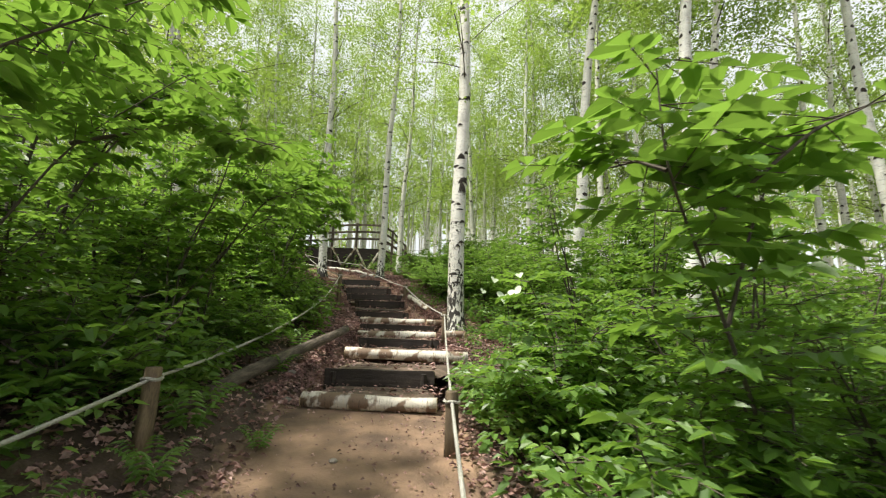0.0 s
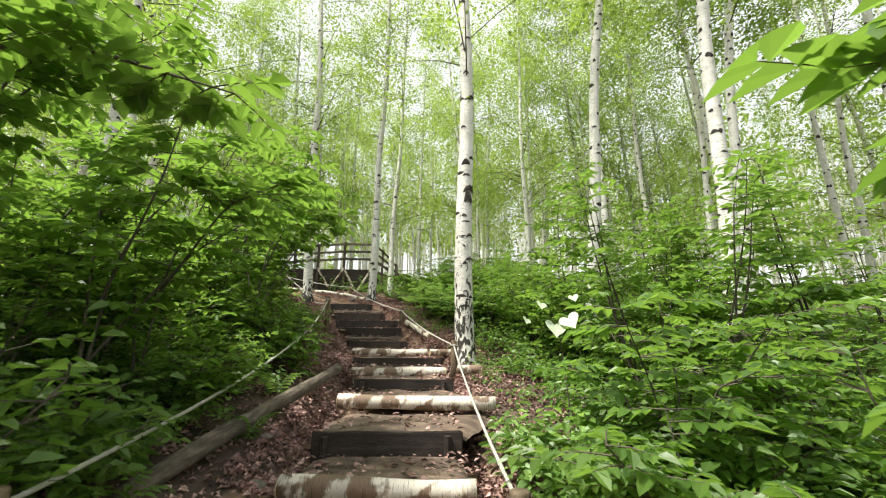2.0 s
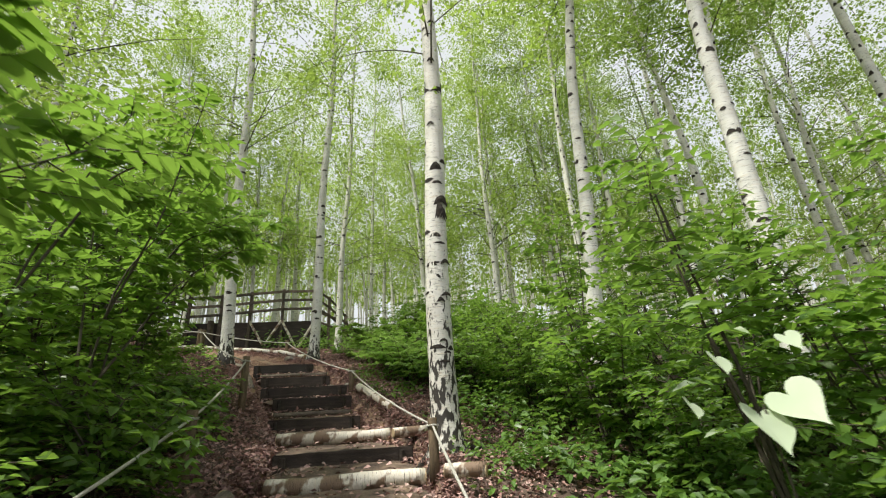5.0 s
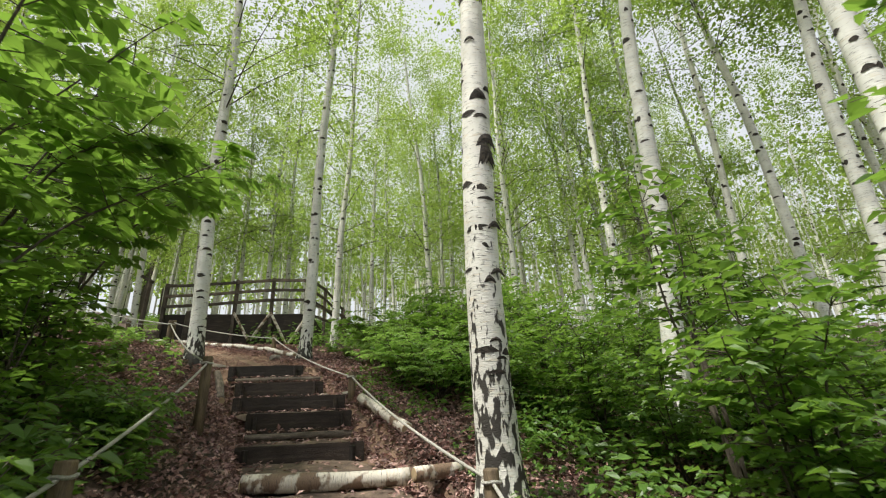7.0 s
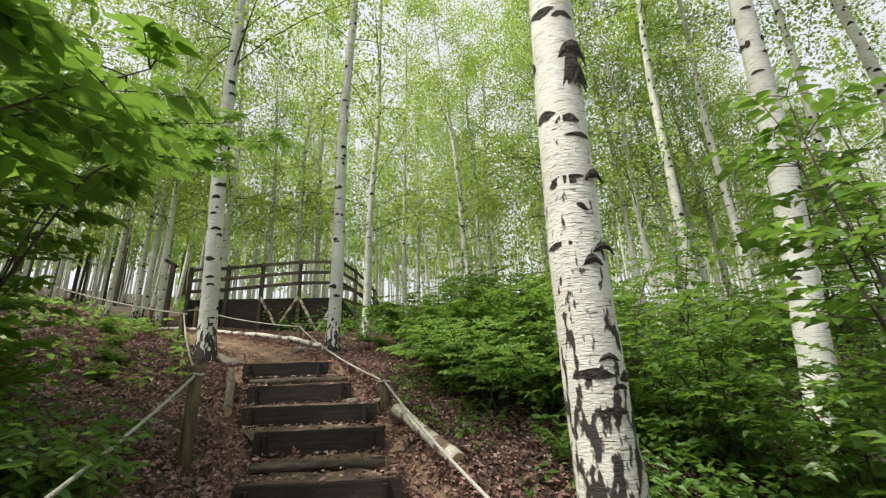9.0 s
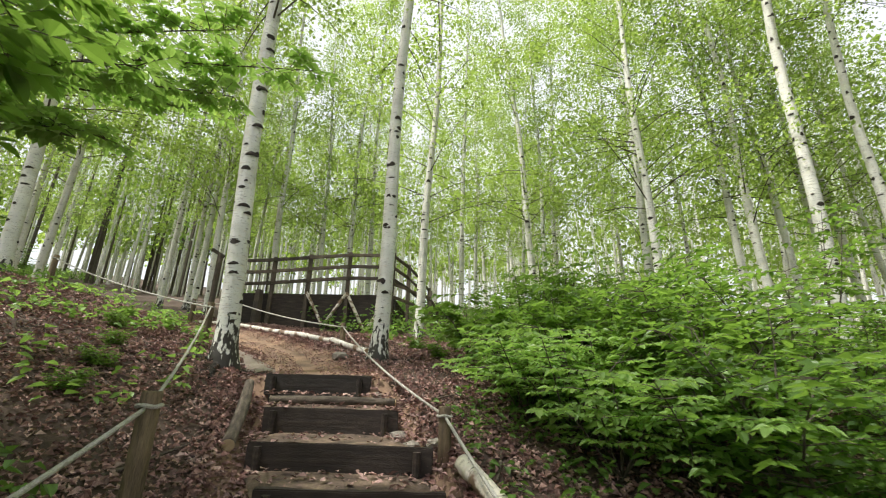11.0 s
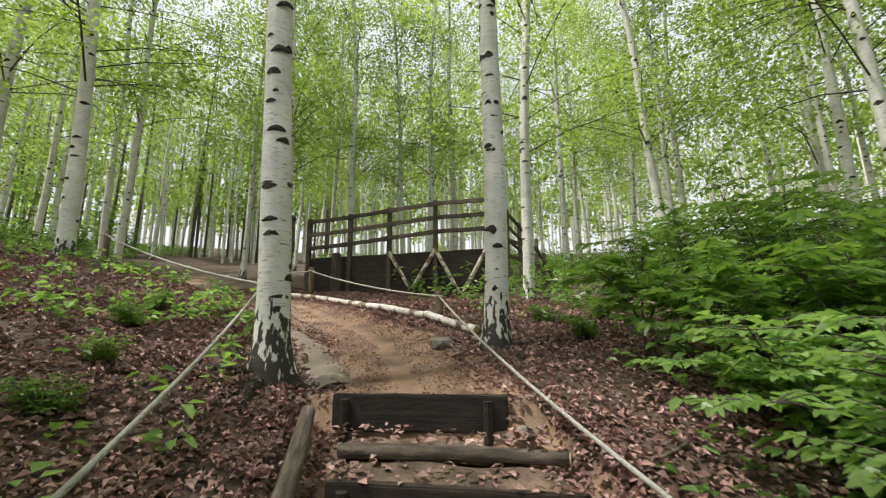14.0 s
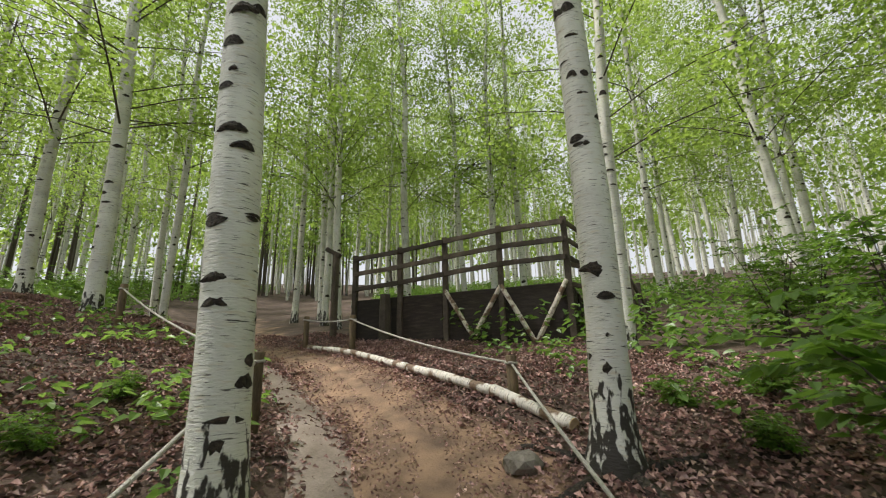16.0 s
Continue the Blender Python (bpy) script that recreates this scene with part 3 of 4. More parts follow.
stems, leaves = far_wood(60, (30, 46), 12000, .22, 9, (-1.25, -.42))
wood = thing("far_dark_wood", "darker grove of slim grey-brown trunks up the slope", "woods", kind="stuff")
tagged(part("trunks", stems, TWIG, wood), kind="stuff")
tagged(part("foliage", leaves, SHRUB, wood), kind="stuff")

# ---- deck with railing ----
DX0, DX1, DY, DZ = -7.05, -2.7, 19.5, 5.47
deck = thing("viewing_deck", "dark brown wooden viewing deck with a three-rail fence on the slope", "deck")


def beam(a, b, w, h, mat, parent, name, label="", seed=0):
    a, b = Vector(a), Vector(b)
    o = part(name, board_geo((b - a).length, w, h, seed), mat, parent, label)
    o.matrix_world = Matrix.Translation(a) @ (b - a).to_track_quat("X", "Z").to_matrix().to_4x4() @ Matrix.Translation((0, -w / 2, -h / 2))
    return o


for i in range(24):
    y = DY + .02 + i * .17
    beam((DX0, y + .08, DZ - .06), (DX1, y + .08, DZ - .06), .16, .04, RAILWOOD, deck, "floor_board", seed=i)
for i, (x0, x1) in enumerate(((-7.0, -6.0), (-5.99, -5.06), (-5.05, -3.96), (-3.95, -2.72))):
    beam((x0, DY - .02, 4.86), (x1, DY - .02, 4.86), .03, 1.1, PLANK, deck, "skirt_panel", "dark brown board skirt", seed=i)
for i in range(9):
    y = DY + .1 + i * .45
    beam((DX1 - .02, y, 4.1), (DX1 - .02, y, 5.42), .4, .03, PLANK, deck, "side_slab", "upright weathered slab", seed=i)
POSTS = [(-7.0, DY - .06, 6.37), (-5.95, DY - .06, 6.42), (-4.98, DY - .06, 6.5), (-3.9, DY - .06, 6.58), (-2.72, DY - .06, 6.58), (-2.42, 20.5, 6.56), (-2.2, 21.6, 6.5), (-2.0, 22.8, 6.4)]
for i, (x, y, z) in enumerate(POSTS):
    beam((x, y, 4.2), (x, y, z), .1, .1, RAILWOOD, deck, "rail_post", seed=i)
for (xa, ya, za), (xb, yb, zb) in zip(POSTS[:-1], POSTS[1:]):
    for drop in (.1, .42, .74):
        beam((xa, ya - .07, za - drop), (xb, yb - .07, zb - drop), .045, .09, RAILWOOD, deck, "rail")
for i, (xa, xb, zb) in enumerate(((-4.98, -4.45, 4.6), (-3.9, -4.4, 4.6), (-3.9, -3.35, 4.45), (-2.75, -3.3, 4.45))):
    o = part("strut", tube([(xa, DY - .1, 5.45), ((xa + xb) / 2, DY - .13, (5.45 + zb) / 2), (xb, DY - .18, zb)], [.042, .045, .04], 8), LOGBARK, deck, "slanting pale birch pole")
for i, (x, y, top) in enumerate(((-1.75, 20.3, 5.5), (-1.6, 21.0, 5.3), (-1.45, 21.8, 5.1), (-1.3, 22.6, 4.9))):
    beam((x, y, 3.9), (x, y, top + .25), .08, .08, RAILWOOD, deck, "stair_post", "post of the lower railing", seed=i)
for (xa, ya, za), (xb, yb, zb) in zip(((-2.72, 19.6, 5.75), (-1.75, 20.3, 5.5), (-1.6, 21.0, 5.3)), ((-1.75, 20.3, 5.5), (-1.6, 21.0, 5.3), (-1.45, 21.8, 5.1))):
    for d in (0, .35):
        beam((xa, ya - .06, za - d), (xb, yb - .06, zb - d), .04, .08, RAILWOOD, deck, "stair_rail")

sign = thing("signpost", "dark leaning wooden post with a short arm at its top", "post", m=pose(-7.65, 19.5, gz(-7.65, 19.5) - .1))
part("shaft", board_geo(.11, .11, 1.95, 3), RAILWOOD, sign)
arm = part("arm", board_geo(.42, .09, .09, 4), RAILWOOD, sign)
arm.matrix_world = sign.matrix_world @ pose(-.22, 0, 2.02, 0, 30, 0)
stump = thing("stump", "low sawn dark wooden stump beside the deck", "stump", m=pose(-6.15, 19.2, gz(-6.15, 19.2) - .05))
part("wood", tube([(0, 0, 0), (0, 0, .6), (0, 0, .95)], [.13, .11, .1], 12, True, .05, RNG), RAILWOOD, stump)

# ---- shrubs ----
def shrub_geo(seed, height, spread, stems, leaf, dens=1.0):
    """Thin dark stems with flat layered sprays of leaves."""
    rng = np.random.default_rng(seed)
    tubes, P, D, N, L = [], [], [], [], []
    for k in range(stems):
        az = rng.uniform(0, 6.28)
        h = height * rng.uniform(.7, 1.1)
        out = spread * rng.uniform(.25, .7)
        s = np.linspace(0, 1, 8)
        sx = np.cos(az) * out * s ** 1.4 + .04 * np.sin(s * 6 + k)
        sy = np.sin(az) * out * s ** 1.4 + .04 * np.cos(s * 5 + k)
        tubes.append(tube(np.stack([sx, sy, h * s], 1), np.linspace(.012 * height ** .5, .003, 8), 5, False))
        for f in np.linspace(.28, 1, int(5 * dens + 2)):
            c = np.array([np.interp(f, s, sx), np.interp(f, s, sy), h * f])
            for q in range(rng.integers(3, 5)):
                a2 = rng.uniform(0, 6.28)
                bl = spread * rng.uniform(.3, .65) * (1.15 - .5 * f)
                u = np.array([math.cos(a2), math.sin(a2), rng.uniform(-.05, .35)])
                tip = c + u * bl - (0, 0, .1 * bl)
                tubes.append(tube([c, (c + tip) / 2 + (0, 0, .03), tip], [.004, .003, .0015], 3, False))
                m = int(max(4, bl / leaf * 2.4))
                w = np.linspace(.25, 1.0, m)
                side = np.where(np.arange(m) % 2, 1.0, -1.0)
                v = np.array([-u[1], u[0], 0])
                P.append(c + (tip - c) * w[:, None] + (0, 0, .02))
                D.append(u * .55 + v * side[:, None] * .9 + rng.normal(size=(m, 3)) * .22 + (0, 0, -.12))
                N.append(np.array((0, 0, 1.0)) + rng.normal(size=(m, 3)) * .28)
                L.append(leaf * rng.uniform(.65, 1.2, m))
    return join_geo(tubes), leaf_geo(np.vstack(P), np.vstack(D), np.vstack(N), np.concatenate(L), .55)


def shrub(seed, label, m, **kw):
    stems, leaves = shrub_geo(seed, **kw)
    t = thing("shrub", label, "shrub", "shrubs of the undergrowth", m)
    tagged(part("stemwork", stems, TWIG, t, "thin dark stems"), kind="stuff")
    part("foliage", leaves, SHRUB, t)
    return t


kinds = [shrub(60, "tall leafy green shrub with layered sprays", pose(2.6, 6.2, gz(2.6, 6.2)), height=1.9, spread=1.0, stems=4, leaf=.11),
         shrub(61, "bushy green shrub on the slope", pose(2.2, 4.4, gz(2.2, 4.4)), height=1.2, spread=.9, stems=5, leaf=.09),
         shrub(62, "low spreading shrub with broad leaves", pose(2.0, 5.2, gz(2.0, 5.2)), height=.75, spread=.75, stems=6, leaf=.1),
         shrub(63, "slim sapling with sparse dark stems", pose(3.6, 7.6, gz(3.6, 7.6)), height=2.5, spread=1.1, stems=3, leaf=.12),
         shrub(64, "dense green bush of small leaves", pose(-3.4, 5.2, gz(-3.4, 5.2)), height=1.5, spread=1.0, stems=6, leaf=.08)]
rng = np.random.default_rng(11)
placed = []
tries = 0
while len(placed) < 235 and tries < 20000:
    tries += 1
    y = rng.uniform(-1, 30)
    right_side = rng.random() < .6
    d = rng.uniform(1.45, 9.5) if right_side else -rng.uniform(1.5, 8)
    cx = float(np.interp(y, WAY_Y, WAY_X))
    x = cx + d
    if not right_side and y > 10.2 and not (y > 20 and d < -7):
        continue
    if -1.2 < x < .95 and 10.2 < y < 14.2:
        continue
    if right_side and 5.2 < y < 10.8 and x < 1.75:
        continue
    if y > 18 and -8 < x < -1.2 or (right_side and y > 11.2 and d < 2.3) or (right_side and y > 13.2 and (d < 4.2 or x < .6)) or (not right_side and y > 8 and d > -1.8):
        continue
    if right_side and 9 < y <= 13 and d < 1.7 or any((x - u) ** 2 + (y - v) ** 2 < (.42 if abs(d) < 3.2 else .9) for u, v in placed) or (x - .32) ** 2 + (y - 9.06) ** 2 < .5 or (.9 < d < 1.8 and y < 2.3):
        continue
    near = abs(d) < (2.1 if right_side else 2.2)
    k = 2 if near else int(rng.choice((0, 1, 3, 4, 1, 0)))
    if (abs(d) < 2.3 or (right_side and 9.5 < y < 14 and d < 4)) and k in (0, 3):
        k = 1
    placed.append((x, y))
    s = rng.uniform(.75, 1.25)
    copy_thing(kinds[k], pose(x, y, gz(x, y) - .03, rng.normal() * 5, rng.normal() * 5, rng.uniform(0, 360)) @ Matrix.Scale(s, 4))

for i, (x, y) in enumerate(((1.2, 15.5), (1.9, 16.8), (.9, 14.1), (2.5, 15.1), (1.5, 18.6), (3.1, 17.2), (2.2, 13.5), (.5, 17.2), (3.4, 15.8), (.2, 19.6), (2.6, 19.4), (1.1, 20.8))):
    copy_thing(kinds[(1, 4, 2, 0)[i % 4]], pose(x, y, gz(x, y) - .03, 0, 0, 47 * i))

# the big-leaved sapling by the path's foot, and the branches that hang over it
def sapling(base, tips, leaf, name, label, seed, twig_r=.012, mat=None):
    rng = np.random.default_rng(seed)
    t = thing(name, label, "sapling", m=Matrix.Translation(base))
    b = np.array(base)
    tubes, P, D, N, L = [], [], [], [], []
    for path, sprays in tips:
        pts = np.array([np.array(p) - b for p in path])
        u = np.linspace(0, 1, len(pts))
        w = np.linspace(0, 1, 14)
        line = np.stack([np.interp(w, u, pts[:, i]) for i in range(3)], 1)
        line[1:-1] = (line[:-2] + line[1:-1] * 2 + line[2:]) / 4
        tubes.append(tube(line, np.linspace(twig_r, .003, 14), 6, False))
        for f in np.linspace(.3, 1, int(sprays * 1.6)):
            c = np.array([np.interp(f, w, line[:, i]) for i in range(3)])
            for _ in range(2):
                a2 = rng.uniform(0, 6.28)
                dirv = np.array([math.cos(a2), math.sin(a2), rng.uniform(-.12, .18)])
                tip = c + dirv * leaf * rng.uniform(1.8, 3.2)
                tubes.append(tube([c, (c + tip) / 2 + (0, 0, .01), tip], [.004, .003, .0015], 4, False))
                w2 = np.array([.3, .3, .52, .52, .74, .74, .93, .93, 1.0])
                m = len(w2)
                sd = np.array([1, -1, 1, -1, 1, -1, 1, -1, 0.0])
                v = np.array([-dirv[1], dirv[0], 0])
                P.append(c + (tip - c) * w2[:, None])
                D.append(dirv * .55 + v * sd[:, None] * .85 + rng.normal(size=(m, 3)) * .12 - np.array((0, 0, .14)))
                N.append(np.array((0, 0, 1.0)) + rng.normal(size=(m, 3)) * .18)
                L.append(leaf * rng.uniform(.7, 1.15, m))
    tagged(part("stemwork", join_geo(tubes), TWIG, t, "thin dark stems"), kind="stuff")
    part("foliage", leaf_geo(np.vstack(P), np.vstack(D), np.vstack(N), np.concatenate(L), .6), mat or SHRUB, t)
    return t


g = gz(1.6, 2.5)
sapling((1.6, 2.5, g), [([(1.6, 2.5, g), (1.25, 2.38, 1.59), (.96, 2.24, 2.26), (.9, 2.15, 2.75)], 7), ([(1.25, 2.38, 1.59), (1.5, 2.5, 2.1), (1.75, 2.6, 2.5)], 5),
                        ([(.96, 2.24, 2.26), (.88, 2.35, 2.35), (.78, 2.45, 2.35)], 3), ([(1.1, 2.3, 2.0), (1.5, 2.1, 2.4), (1.9, 2.2, 2.6)], 5)], .165, "sapling", "dark-stemmed sapling with broad oval leaves", 5)
g = gz(-2.6, 2.6)
sapling((-2.6, 2.6, g), [([(-2.6, 2.6, g), (-2.5, 2.6, 1.6), (-2.1, 2.7, 2.5), (-1.6, 2.8, 3.0)], 9), ([(-2.5, 2.6, 1.6), (-2.4, 2.4, 2.4), (-1.9, 2.4, 3.2)], 8), ([(-2.5, 2.6, 1.5), (-2.9, 2.8, 2.4), (-2.7, 3.0, 3.1)], 8),
                        ([(-2.1, 2.7, 2.5), (-1.6, 2.9, 2.75), (-1.1, 3.1, 2.7)], 7), ([(-2.4, 2.5, 2.2), (-3.0, 2.3, 2.9), (-3.3, 2.4, 3.4)], 7)], .11, "overhanging_shrub", "tall dark leafy shrub arching over the path's edge", 6, .012)
for i, (x, y, h) in enumerate(((-2.3, 1.5, 3.0), (-3.1, 3.4, 3.4), (-2.6, 4.6, 2.4), (-2.65, 7.4, 2.7))):
    g = gz(x, y)
    sapling((x, y, g), [([(x, y, g), (x + .1, y, g + h * .55), (x + .75, y + .2, g + h)], 10), ([(x, y, g + .5), (x + .35, y + .5, g + h * .6), (x + .95, y + .9, g + h * .85)], 10), ([(x, y, g + .5), (x - .4, y + .4, g + h * .7), (x - .6, y + .6, g + h * 1.05)], 10),
                        ([(x + .05, y, g + h * .4), (x + .5, y - .3, g + h * .7), (x + .7, y - .4, g + h * 1.05)], 9)], .125, "overhanging_shrub", "leafy shrub reaching over the rope from the bank", 90 + i, .012)
for i, (x, y, h) in enumerate(((-2.75, 6.6, 2.8), (-2.9, 8.0, 2.6), (-3.3, 9.6, 2.6), (-2.5, 5.0, 2.4), (-3.3, 4.0, 2.8), (2.6, 5.8, 2.0), (2.9, 8.2, 2.0))):
    g = gz(x, y)
    sapling((x, y, g), [([(x, y, g), (x + .1, y, g + h * .5), (x + .5, y + .1, g + h)], 9), ([(x, y, g + .4), (x - .3, y + .2, g + h * .6), (x - .5, y + .3, g + h * .95)], 7), ([(x + .05, y, g + h * .4), (x + .6, y - .2, g + h * .7), (x + 1.0, y - .3, g + h * .75)], 7)],
            .12, "sapling", "broad-leaved green sapling on the bank", 70 + i)

# a slim tree on the bank whose branches arch over the stair
x, y = -5.3, 10.3
g = gz(x, y)
fork = (x + .35, y, g + 1.5)
sapling((x, y, g), [([(x, y, g), (x + .15, y, g + .8), fork], 2)] + [([fork, ((fork[0] + u) / 2, (fork[1] + v) / 2, (fork[2] + w) / 2 + .25), (u, v, w)], 15) for u, v, w in
        ((-2.5, 10.85, 5.0), (-3.1, 11.35, 5.25), (-2.65, 10.2, 4.7), (-3.3, 10.6, 4.5), (-2.9, 9.7, 5.0), (-2.35, 10.5, 5.25), (-3.5, 11.0, 4.75), (-3.4, 9.9, 5.2), (-2.0, 11.0, 5.35), (-3.0, 9.3, 4.5))],
        .085, "overhanging_tree", "slim tree arching over the path with small bright leaves", 150, .016, LIGHT_SUNLIT_LEAF)

# bushes in the open right of the steps; upper ones' leaves painted sunlit
for i, (x, y, h, leaf) in enumerate(((.02, 12.1, .85, .085), (-.25, 12.55, .8, .08), (.25, 11.65, .7, .085), (.2, 14.8, .95, .09), (-.25, 13.3, .62, .09), (.45, 12.8, .8, .09), (.7, 11.4, .75, .09), (1.15, 4.3, 1.3, .1), (.85, 3.8, .8, .1))):
    g = gz(x, y)
    limbs = [([(x, y, g), (x + .3 * math.cos(q), y + .3 * math.sin(q), g + h * .6), (x + .62 * math.cos(q), y + .62 * math.sin(q), g + h * (.8 + .2 * math.cos(q * 3)))], 5) for q in np.arange(6) * 1.05 + i]
    sapling((x, y, g), limbs + [([(x, y, g), (x + .03, y, g + h * .6), (x, y + .05, g + h)], 6)], leaf, "shrub", "shrub in the open beside the steps, leaves coloured yellow-green as if sunlit" if y > 10 else "leafy green shrub beside the lower steps", 120 + i, .008, LIGHT_SUNLIT_LEAF if y > 10 else SHRUB)
for i, (x, y, h, leaf) in enumerate(((-.78, 14.55, 1.05, .14), (-.3, 14.15, .95, .14), (.35, 13.9, 1.2, .14), (.75, 14.4, 1.2, .13), (1.65, 7.95, 1.75, .12))):
    g = gz(x, y)
    sapling((x, y, g), [([(x, y, g), (x + .02, y, g + h * .5), (x - .04, y + .05, g + h)], 5), ([(x, y, g + .2), (x + .25, y + .2, g + h * .6), (x + .5, y + .3, g + h * .85)], 4), ([(x, y, g + .3), (x - .2, y - .1, g + h * .6), (x - .4, y - .2, g + h * .75)], 4)],
            leaf, "sapling", "broad-leaved green sapling beside the path", 140 + i, .01)
for i, (x, y, sc) in enumerate(((-4.14, 12.25, .28), (-5.0, 13.4, .3), (-4.5, 12.8, .25), (-3.9, 11.7, .26), (-5.6, 14.2, .3), (-1.6, 15.9, .3), (-1.2, 15.2, .32), (-.9, 16.3, .4))):
    copy_thing(kinds[2], pose(x, y, gz(x, y) - .02, 0, 0, 61 * i) @ Matrix.Scale(sc, 4))

# the pale heart-shaped leaves on a low sprig
sprig = thing("pale_leaf_sprig", "low sprig with whitish heart-shaped leaves", "plant", m=Matrix.Translation((.7, 4.98, gz(.7, 4.98))))
part("stem", tube([(0, 0, 0), (.03, .02, .5), (-.03, 0, 1.12)], [.006, .005, .003], 5), TWIG, sprig)


def heart_geo(size):
    """A heart-shaped leaf hanging point down, folded a little along its midrib."""
    q = np.linspace(0, 2 * math.pi, 25)[:-1]
    x = .5 * np.sin(q) ** 3
    z = (13 * np.cos(q) - 5 * np.cos(2 * q) - 2 * np.cos(3 * q) - np.cos(4 * q)) / 30
    rim = np.stack([x, -.18 * np.abs(x), z], 1) * size
    return np.vstack([rim, [(0, 0, .05 * size)]]), [[i, (i + 1) % 24, 24] for i in range(24)]


for dx, dz, size, turn in ((-.06, 1.06, .17, 14), (.06, 1.12, .16, -28), (-.16, 1.24, .09, 20), (.1, 1.3, .08, -12), (-.28, 1.12, .075, 30)):
    o = smooth_faces(part("leaf", heart_geo(size), PALELEAF, sprig, "whitish heart-shaped leaf"))
    o.matrix_local = pose(dx, -.03, dz, -38, turn, turn * .5)

# ---- low plants, ferns and dead leaves ----
def scatter(n, seed, y0, y1, d0, d1, sides=(1, -1)):
    rng = np.random.default_rng(seed)
    y = rng.uniform(y0, y1, n)
    d = rng.uniform(d0, d1, n) * rng.choice(sides, n)
    x = np.interp(y, WAY_Y, WAY_X) + d
    keep = np.sin(x * 1.9 + 1) * np.sin(y * 1.6) + .35 * np.sin(x * 5 + y * 4) + rng.uniform(-1.1, .7, n) > -.55
    return x[keep], y[keep], rng


def herbs(n, seed, y0, y1, d0, d1, sides, h0, h1, leaf, per=6):
    x, y, rng = scatter(n, seed, y0, y1, d0, d1, sides)
    m = len(x)
    h = rng.uniform(h0, h1, m)
    az = rng.uniform(0, 6.28, (m, per)) 
    tip = np.stack([x, y, ground_z(x, y)], 1)[:, None] + np.stack([np.cos(az) * .05, np.sin(az) * .05, h[:, None] * rng.uniform(.45, 1, (m, per))], -1)
    D = np.stack([np.cos(az), np.sin(az), rng.uniform(-.5, .25, (m, per))], -1)
    N = np.zeros_like(D) + (0, 0, 1) + rng.normal(size=D.shape) * .25
    return leaf_geo(tip.reshape(-1, 3), D.reshape(-1, 3), N.reshape(-1, 3), (leaf * rng.uniform(.5, 1.25, (m, per))).reshape(-1), .62)


tagged(part("undergrowth", herbs(3000, 1, -1, 5.3, .85, 4.5, (1,), .15, .5, .10), HERB), "dense knee-high green herbs on the slope", "undergrowth", kind="stuff")
tagged(part("undergrowth", herbs(4200, 6, 5.3, 14, 1.75, 6, (1,), .15, .5, .10), HERB), "knee-high green herbs beside the birch", "undergrowth", kind="stuff")
tagged(part("undergrowth", herbs(350, 7, 5.3, 13, 1.0, 1.8, (1,), .06, .22, .07), HERB), "sparse small plants on bare soil", "undergrowth", kind="stuff")
tagged(part("undergrowth", herbs(4500, 2, -1, 10.5, 1.5, 6, (-1,), .1, .5, .10), HERB), "dark green herbs under the bank's shrubs", "undergrowth", kind="stuff")
tagged(part("undergrowth", herbs(7000, 3, 13, 40, 5.2, 18, (1,), .2, .8, .14, 5), HERB), "green plants covering the forest floor", "undergrowth", kind="stuff")
tagged(part("undergrowth", herbs(420, 8, 13, 17.5, 2.6, 5.4, (1,), .12, .45, .1), HERB), "patchy green plants among dead leaves", "undergrowth", kind="stuff")
tagged(part("undergrowth", herbs(260, 4, 10.5, 17, 1.4, 6, (-1,), .08, .3, .09), HERB), "scattered small plants among dead leaves", "undergrowth", kind="stuff")
tagged(part("undergrowth", herbs(6000, 5, 17, 42, 5, 24, (-1,), .2, .8, .16, 5), HERB), "green plants on the far hillside", "undergrowth", kind="stuff")


tagged(part("undergrowth", herbs(260, 12, 1.5, 7, 1.25, 2.9, (-1,), .12, .45, .085), LIGHT_SUNLIT_LEAF), "light green broad-leaved plants along the rope", "undergrowth", kind="stuff")
tagged(part("undergrowth", herbs(420, 13, 1.5, 5.2, .9, 2.4, (1,), .2, .5, .085), LIGHT_SUNLIT_LEAF), "light green plants beside the lower steps", "undergrowth", kind="stuff")
tagged(part("undergrowth", herbs(140, 14, 10.5, 16, 1.4, 4, (-1,), .1, .4, .11), LIGHT_SUNLIT_LEAF), "light green seedlings among dead leaves", "undergrowth", kind="stuff")


def litter(n, seed, y0, y1, d0, d1, sides, small=1.0):
    rng = np.random.default_rng(seed)
    y = rng.uniform(y0, y1, n)
    x = np.interp(y, WAY_Y, WAY_X) + rng.uniform(d0, d1, n) * rng.choice(sides, n)
    keep = np.sin(x * 2.3 + 1) * np.sin(y * 1.9) + rng.uniform(-1.2, 1.2, n) > -.75
    x, y = x[keep], y[keep]
    m = len(x)
    P = np.stack([x, y, ground_z(x, y) + rng.uniform(.008, .035, m)], 1)
    return leaf_geo(P, rng.normal(size=(m, 3)) * (1, 1, .25), rng.normal(size=(m, 3)) * .5 + (0, 0, 1), rng.uniform(.028, .07, m) * small, .65, .3, simple=True)


tagged(part("leaf_litter", litter(170000, 21, 8, 20, .85, 7.5, (1, -1)), LITTER), "reddish-brown dead leaves strewn on the ground", "leaf litter", kind="stuff")
tagged(part("leaf_litter", litter(17000, 22, 0, 10, .68, 2.3, (1, -1)), LITTER), "brown dead leaves beside the steps", "leaf litter", kind="stuff")
tagged(part("leaf_litter", litter(2600, 23, 13.3, 20, .5, .9, (1, -1)), LITTER), "dead leaves at the path's edges", "leaf litter", kind="stuff")

